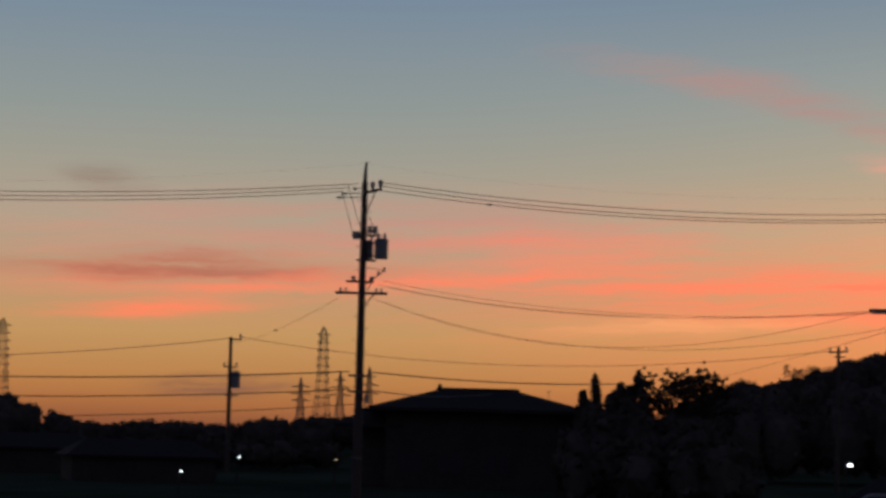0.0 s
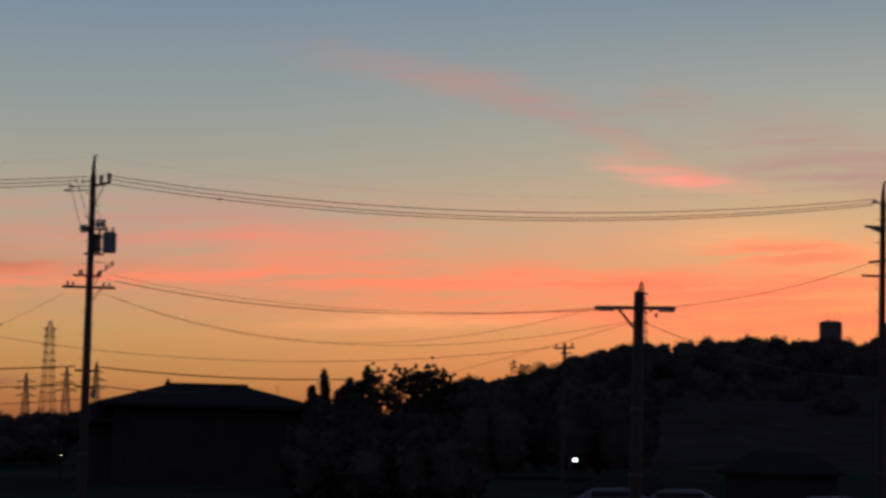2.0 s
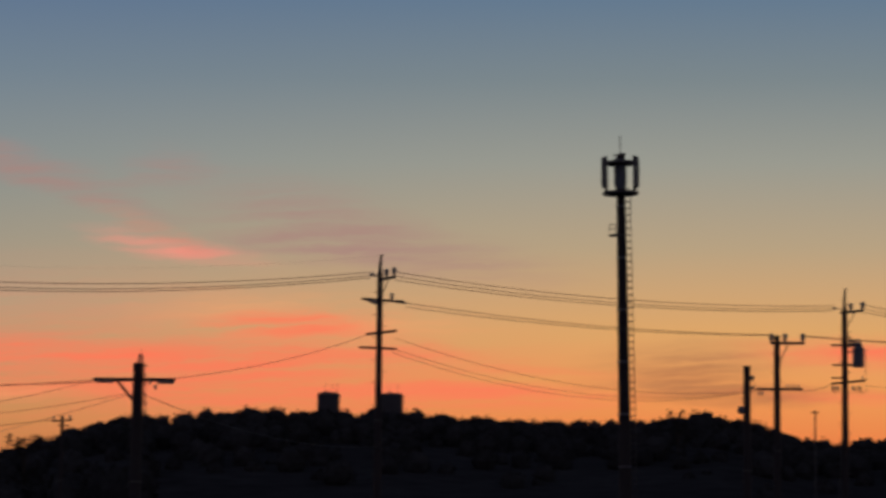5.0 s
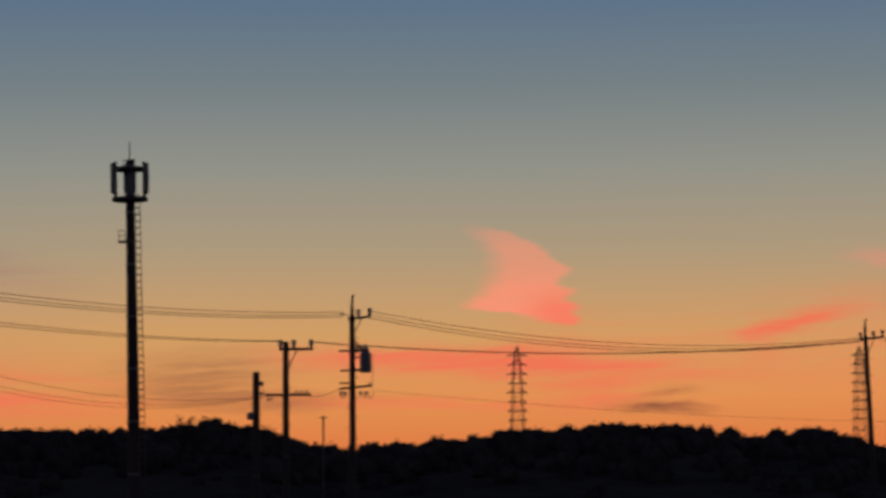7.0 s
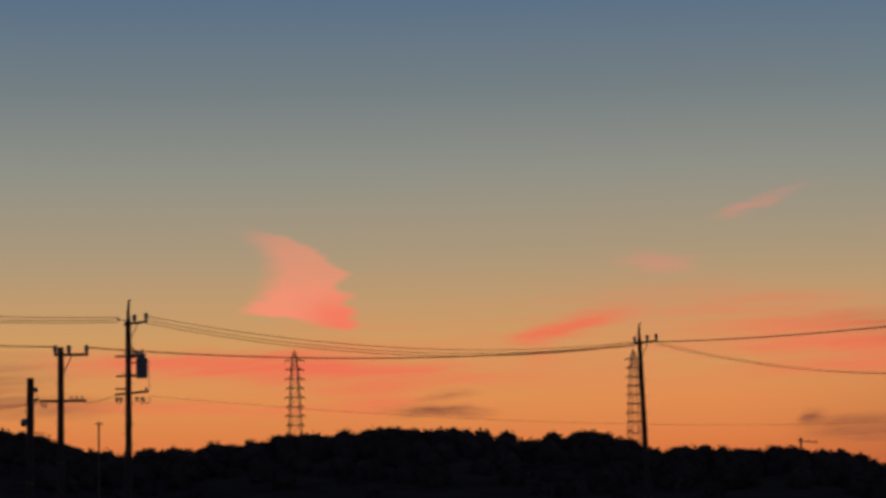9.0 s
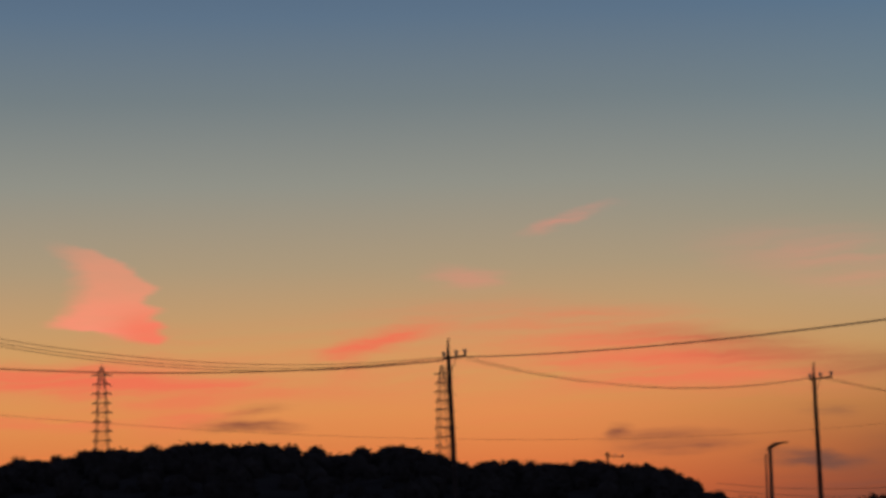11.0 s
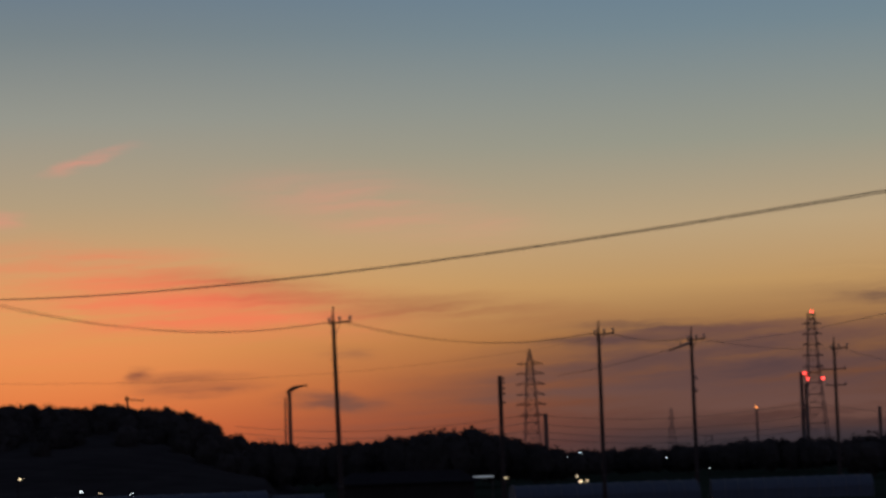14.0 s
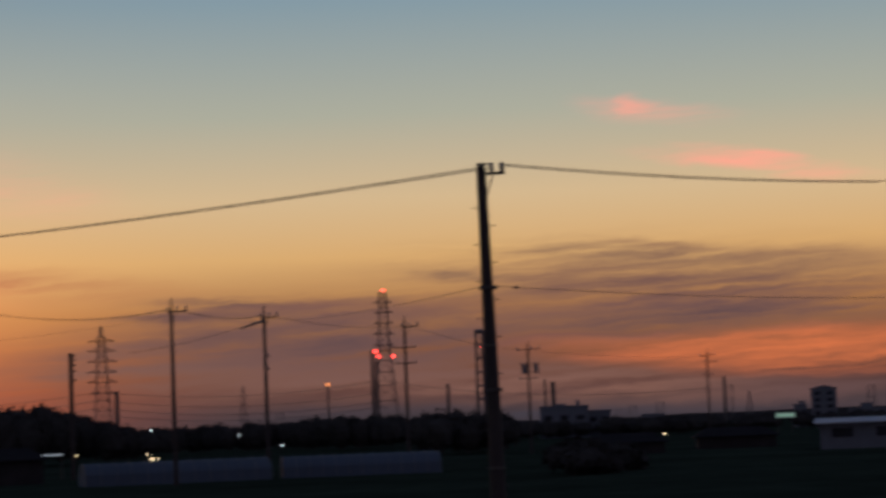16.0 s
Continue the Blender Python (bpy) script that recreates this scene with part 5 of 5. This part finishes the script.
rod(bm, (hx(2.62), 4.5, rise(0.8, DH)), (hx(2.62), 4.5, rise(1.16, DH)), 0.025, 0.02, 6)
beam(bm, (hx(2.55), 4.5, rise(1.12, DH)), (hx(2.69), 4.5, rise(1.12, DH)), 0.03, 0.03)
part("roof_aerial", bm, STEEL, house)
for x in (-4, -1.5, 1.5):
    window(house, x, -0.02, 1.0, 1.6, 1.3)


def works(name, az, dist, w, el, label, steps=(), rows_n=2, mat=CLADDING, depth=12.0):
    """A flat-roofed block with a parapet, windows and roof boxes."""
    root = thing(name, facing(az, dist), label, "building", "far buildings")
    h = rise(el, dist)
    bm = bmesh.new()
    block(bm, -w / 2, w / 2, 0, depth, -0.3, h - 0.5)
    part("wall", bm, mat, root)
    bm = bmesh.new()
    block(bm, -w / 2 - 0.2, w / 2 + 0.2, -0.2, depth + 0.2, h - 0.5, h)
    part("parapet", bm, mat, root)
    for x, ww, hh in steps:
        bm = bmesh.new()
        block(bm, x - ww / 2, x + ww / 2, 2, 6, h, h + hh)
        part("roof_box", bm, mat, root)
    n = max(2, int(w / 4))
    for r in range(rows_n):
        for k in range(n):
            window(root, -w / 2 + w * (k + 0.5) / n, -0.02, 1.2 + (h - 1.5) * r / max(1, rows_n), min(2.0, w / n * 0.6), 1.2)
    return root


works("factory", 64.52, 620, 12.5, 0.46, "low grey factory block with a roof box", ((3.6, 0.9, 1.4), (-1.0, 3.0, 0.5)))
works("factory", 65.35, 625, 6.0, 0.33, "low grey annex of the factory")
works("apartment_block", 70.67, 900, 9.4, 0.65, "lone dark apartment block above the plain", ((0, 6.0, 0.45), (0, 3.0, 0.75)), 5)
works("office_block", 70.11, 760, 4.1, 0.28, "small flat-roofed far building", ((0.5, 2, 1.0),))
works("factory", 71.85, 800, 17, 0.14, "far low shed with a roof box", ((-2.6, 4.2, 1.6),))
works("factory", 66.62, 800, 7.4, 0.19, "far low building on the skyline")
for az in (15.7, 17.22):
    root = thing("water_tank", facing(az, 555), "round concrete hilltop water tank above the trees", "water tank", "hilltop water tanks")
    z = rise(2.97, 555)
    bm = bmesh.new()
    lathe(bm, [(2.6, -0.3), (2.6, z - 0.9), (2.68, z - 0.85), (2.68, z - 0.6), (2.45, z - 0.25), (2.0, z)], Matrix.Identity(4), 28)
    part("shell", bm, STACK, root)
    bm = bmesh.new()
    rod(bm, (-0.5, 0, z - 0.02), (-0.5, 0, z + 0.3), 0.35, 0.35, 12)
    part("hatch", bm, STEEL, root)
for az in (15.62, 15.78, 15.9, 17.15, 17.35):
    root = thing("roof_aerial", facing(az, 557), "thin aerial on the hilltop tank", "aerial", "hilltop aerials")
    root.location.z = rise(2.95, 557)
    bm = bmesh.new()
    rod(bm, (0, 0, 0), (0, 0, 557 * math.tan(radians(0.24))), 0.05, 0.03, 6)
    part("rod", bm, STEEL, root)
    bm = bmesh.new()
    beam(bm, (-0.25, 0, 1.9), (0.25, 0, 1.9), 0.05, 0.05)
    part("dipole", bm, STEEL, root)
shed = works("factory", 72.1, 240, 13.0, -0.2, "long low shed with a pale sheet roof", (), 1, CLADDING)
bm = bmesh.new()
zr = rise(-0.18, 240)
for x in np.arange(-7.1, 7.0, 0.355):
    for w, t in ((0.355, 0.0), (0.09, 0.03)):
        quad = [bm.verts.new(p) for p in ((x, -0.9, zr + t), (x + w, -0.9, zr + t), (x + w, 6.5, zr + 0.42 + t), (x, 6.5, zr + 0.42 + t))]
        lower = [bm.verts.new((v.co.x, v.co.y, v.co.z - 0.12)) for v in quad]
        bm.faces.new(quad)
        for i in range(4):
            bm.faces.new((quad[i], lower[i], lower[(i + 1) % 4], quad[(i + 1) % 4]))
part("sheet_roof", bm, PALE_SHEET, shed, "pale corrugated sheet roof")


def car(az, dist, turn, label):
    root = thing("car", facing(az, dist, turn), label, "car", "parked cars")
    bm = bmesh.new()
    prof = [(-2.1, 0.35), (-2.15, 0.75), (-1.5, 0.95), (-0.75, 1.45), (0.8, 1.5), (1.7, 1.0), (2.1, 0.9), (2.15, 0.4)]
    sides = [[bm.verts.new((x, s * (0.82 if z < 1.1 else 0.66), z)) for x, z in prof] for s in (-1, 1)]
    n = len(prof)
    bm.faces.new(sides[0])
    bm.faces.new(sides[1][::-1])
    for k in range(n):
        bm.faces.new((sides[0][k], sides[1][k], sides[1][(k + 1) % n], sides[0][(k + 1) % n]))
    bmesh.ops.recalc_face_normals(bm, faces=bm.faces[:])
    bmesh.ops.bevel(bm, geom=bm.edges[:], offset=0.06, segments=2, affect="EDGES")
    part("body", bm, PAINT, root)
    for s in (-1, 1):
        bm = bmesh.new()
        beam(bm, (-0.9, s * 0.76, 1.18), (1.1, s * 0.76, 1.2), 0.06, 0.32)
        part("side_window", bm, GLASS, root)
    for x in (-1.3, 1.3):
        for s in (-1, 1):
            bm = bmesh.new()
            rod(bm, (x, s * 0.66, 0.31), (x, s * 0.86, 0.31), 0.31, 0.31, 16)
            part("tyre", bm, RUBBER, root)
    return root


def barn(az, dist, w, el, label, turn=0.0):
    root = thing("shed", facing(az, dist, turn), label, "shed", "farm sheds")
    h = rise(el, dist)
    bm = bmesh.new()
    block(bm, -w / 2, w / 2, 0, 6, -0.2, h - 1.1)
    part("wall", bm, TIMBER, root)
    bm = bmesh.new()
    hip_roof(bm, -w / 2, w / 2, 0, 6, h - 1.0, (-w / 2 + 1.2, w / 2 - 1.2), h, 0.4, 0.12)
    part("roof", bm, TILE, root)
    bm = bmesh.new()
    block(bm, -0.9, 0.9, -0.05, -0.004, -0.1, min(2.0, h - 1.3))
    part("door", bm, TIMBER, root)
    return root


barn(14.6, 120, 5.5, -0.15, "low dark shed under the hill")
barn(11.0, 125, 5.0, -0.75, "low farm shed with a dull roof")
barn(-7.0, 150, 9.0, -0.3, "dark farm shed beyond the field", 8)
barn(-9.6, 170, 8.0, -0.2, "dark farm shed beyond the field", -6)
barn(66.0, 260, 8.0, -0.25, "dark shed on the plain")
barn(68.6, 280, 9.0, -0.2, "dark shed on the plain", 5)
barn(50.5, 210, 12.0, -0.05, "dark long shed before the trees")
car(15.75, 95, 10, "pale parked car catching the last light")
car(10.6, 100, 4, "pale parked car catching the last light")
car(12.2, 101, -4, "pale parked car catching the last light")


def greenhouse(az, dist, length, width, height, turn, label):
    """A hooped tunnel: film skin, end walls and tubes."""
    root = thing("greenhouse", facing(az, dist, turn), label, "greenhouse", "plastic tunnels")
    bm = bmesh.new()
    n, arc = 24, 12
    loops = []
    for i in range(n + 1):
        x = -length / 2 + length * i / n
        sagd = 0.03 * (i % 2)
        loops.append([bm.verts.new((x, width / 2 * math.cos(math.pi * k / arc), 0.6 * height * (1 if 0 < k < arc else 0) * 0.6 + (height * 0.64 - sagd) * math.sin(math.pi * k / arc))) for k in range(arc + 1)])
    for a, b in zip(loops, loops[1:]):
        for k in range(arc):
            bm.faces.new((a[k], a[k + 1], b[k + 1], b[k]))
    bm.faces.new(loops[0])
    bm.faces.new(loops[-1][::-1])
    part("film", bm, FILM, root, "dull translucent plastic film")
    for i in range(0, n + 1, 2):
        bm = bmesh.new()
        x = -length / 2 + length * i / n
        pts = [(x, (width / 2 + 0.03) * math.cos(math.pi * k / arc), 0.36 * height * (1 if 0 < k < arc else 0) + (height * 0.64 + 0.03) * math.sin(math.pi * k / arc)) for k in range(arc + 1)]
        tube(bm, [Vector(p) for p in pts], 0.025)
        part("hoop", bm, TUBE, root)
    return root


greenhouse(55.2, 190, 14.5, 5.4, 1.8, 8, "long pale plastic growing tunnel in the field")
greenhouse(59.6, 192, 12.5, 5.4, 1.75, 4, "long pale plastic growing tunnel in the field")
greenhouse(44.2, 150, 15.5, 5.0, 2.35, 4, "low pale plastic tunnel by the field's edge")
greenhouse(47.9, 150, 3.2, 4.6, 2.05, 4, "short pale plastic tunnel by the field's edge")


# ---- single trees beside the farmhouse ----
def tree(az, dist, el, width, label, sparse=False):
    root = thing("tree", facing(az, dist), label, "tree", "trees beside the farmhouse")
    top = rise(el, dist)
    bm = bmesh.new()
    rod(bm, (0, 0, -0.3), (0.1, 0, top * 0.45), 0.2, 0.13, 9)
    rod(bm, (0.1, 0, top * 0.44), (0, 0.1, top * 0.88), 0.13, 0.04, 8)
    part("trunk", bm, BARK, root)
    ends = []
    for k in range(11 if sparse else 6):
        a, z = k * 2.4, top * (0.3 + 0.055 * k if sparse else 0.35 + 0.08 * k)
        e = Vector((width * 0.95 * math.cos(a), width * 0.6 * math.sin(a), min(top * 0.97, z + top * rng.uniform(0.12, 0.3))))
        bm = bmesh.new()
        m = Vector((e.x * 0.45, e.y * 0.45, z + (e.z - z) * 0.65))
        rod(bm, (0.05, 0, z), m, 0.06, 0.04, 6)
        rod(bm, m, e, 0.04, 0.015, 6)
        part("limb", bm, BARK, root)
        ends += [e, m, m.lerp(e, 0.5)]
        for j in range(4 if sparse else 0):
            q = m.lerp(e, 0.25 * j + 0.2)
            tip = q + Vector((rng.normal(0, 0.3), rng.normal(0, 0.2), rng.uniform(0.1, 0.6))) * (width / 1.4)
            bm = bmesh.new()
            rod(bm, q, tip, 0.022, 0.01, 5)
            part("twig", bm, BARK, root)
            ends.append(tip)
    if sparse:
        rows = [(e.x, e.y, e.z, rng.uniform(0.05, 0.13), rng.uniform(0.04, 0.1)) for e in ends for _ in range(7)]
        rows = [(x + rng.normal(0, 0.3), y, z + rng.normal(0, 0.22), w, h) for x, y, z, w, h in rows]
        v, f = crown_mesh(rows, 20, 0.05)
    else:
        rows = [(rng.normal(0, width * 0.32), rng.normal(0, width * 0.3), top * u - 0.5, width * (1.0 - 0.62 * u) * rng.uniform(0.8, 1.15), top * 0.11) for u in np.linspace(0.3, 1.0, 15)]
        v, f = crown_mesh(rows, 90, 0.11)
    me = bpy.data.meshes.new("crown")
    me.from_pydata(v.tolist(), [], f.tolist())
    me.materials.append(LEAF)
    crown = new("crown", me)
    crown.parent = root
    return root


tree(3.45, 140, 1.12, 0.6, "small dark evergreen by the farmhouse")
tree(3.66, 141, 1.5, 0.42, "narrow pointed garden tree")
tree(4.13, 138, 1.32, 1.0, "broad round evergreen by the farmhouse")
tree(4.78, 139, 1.58, 0.75, "tall pointed evergreen by the farmhouse")
tree(5.4, 140, 1.35, 1.4, "open-branched tree with thin foliage", True)
tree(5.95, 142, 1.5, 1.5, "open-branched tree with thin foliage", True)
tree(6.45, 143, 1.35, 1.3, "open-branched tree with thin foliage", True)
tree(8.55, 300, 1.78, 2.2, "ragged tree standing out on the hill's edge", True)
tree(4.45, 139, 1.2, 0.7, "small dark evergreen by the farmhouse")
tree(24.05, 420, 2.66, 1.7, "small round tree above the ridge line", True)


# ---- lights on the plain ----
def street_lamp(az, dist, el, label, mat=WHITE_LIGHT, size=0.13):
    root = thing("street_lamp", facing(az, dist), label, "street lamp", "lamps across the plain")
    z = rise(el, dist)
    bm = bmesh.new()
    rod(bm, (0, 0, -0.2), (0, 0, z + 0.1), 0.05, 0.035, 8)
    rod(bm, (0, 0, z + 0.1), (size * 2, -0.2, z + 0.16), 0.03, 0.03, 6)
    part("post", bm, TIMBER, root)
    bm = bmesh.new()
    lathe(bm, [(size * 0.5, -size * 0.5), (size, -size * 0.3), (size, size * 0.3), (size * 0.4, size * 0.6)], Matrix.Translation((size * 2, -0.2, z)), 10)
    part("lantern", bm, mat, root, "small glowing lantern")
    return root


street_lamp(9.6, 110, -0.46, "slim white street lamp, lit", WHITE_LIGHT, 0.11)
for az, d, el, s, mt in ((-4.82, 150, -0.66, 0.12, WHITE_LIGHT), (-6.19, 116, -1.03, 0.1, WHITE_LIGHT), (-2.5, 150, -0.66, 0.08, WARM_LIGHT),
                         (66.83, 330, -0.3, 0.32, WARM_LIGHT), (68.26, 340, -0.25, 0.3, WARM_LIGHT), (69.1, 340, -0.24, 0.26, WARM_LIGHT),
                         (54.59, 260, -0.44, 0.34, WARM_LIGHT), (54.78, 262, -0.43, 0.2, WARM_LIGHT), (54.54, 264, -0.31, 0.16, WARM_LIGHT), (52.85, 230, -0.29, 0.17, WARM_LIGHT),
                         (53.94, 420, 0.17, 0.24, WHITE_LIGHT), (54.35, 420, 0.17, 0.14, WHITE_LIGHT), (54.65, 430, 0.25, 0.24, WHITE_LIGHT),
                         (56.7, 400, 0.06, 0.2, WHITE_LIGHT), (57.73, 360, -0.23, 0.18, WHITE_LIGHT), (41.35, 150, 0.07, 0.14, WARM_LIGHT), (42.77, 140, -0.27, 0.12, WHITE_LIGHT), (43.23, 140, -0.31, 0.08, WARM_LIGHT), (43.96, 140, -0.35, 0.07, WHITE_LIGHT)):
    street_lamp(az, d, el, "small far lamp glowing over dark fields", mt, s * 0.55)
root = thing("canopy_light", facing(52.25, 232), "dim lit strip under a carport canopy", "canopy")
bm = bmesh.new()
block(bm, -1.4, 1.4, -0.1, 1.8, rise(-0.27, 232), rise(-0.22, 232))
part("roof", bm, CLADDING, root)
bm = bmesh.new()
block(bm, -1.4, 1.4, -0.14, -0.104, rise(-0.26, 232), rise(-0.23, 232))
part("lit_edge", bm, DIM_LIGHT, root, "dim white light strip")
for x in (-1.3, 1.3):
    bm = bmesh.new()
    rod(bm, (x, 0.8, -0.2), (x, 0.8, rise(-0.27, 232)), 0.06, 0.06, 8)
    part("post", bm, STEEL, root)
root = thing("shop_sign", facing(69.75, 520), "dim greenish lit signboard far off", "sign")
bm = bmesh.new()
block(bm, -2.0, 2.0, 0, 0.3, rise(-0.02, 520), rise(0.08, 520))
part("panel", bm, GREEN_LIGHT, root)
for x in (-1.6, 1.6):
    bm = bmesh.new()
    rod(bm, (x, 0.15, -0.2), (x, 0.15, rise(-0.02, 520)), 0.08, 0.08, 8)
    part("post", bm, STEEL, root)
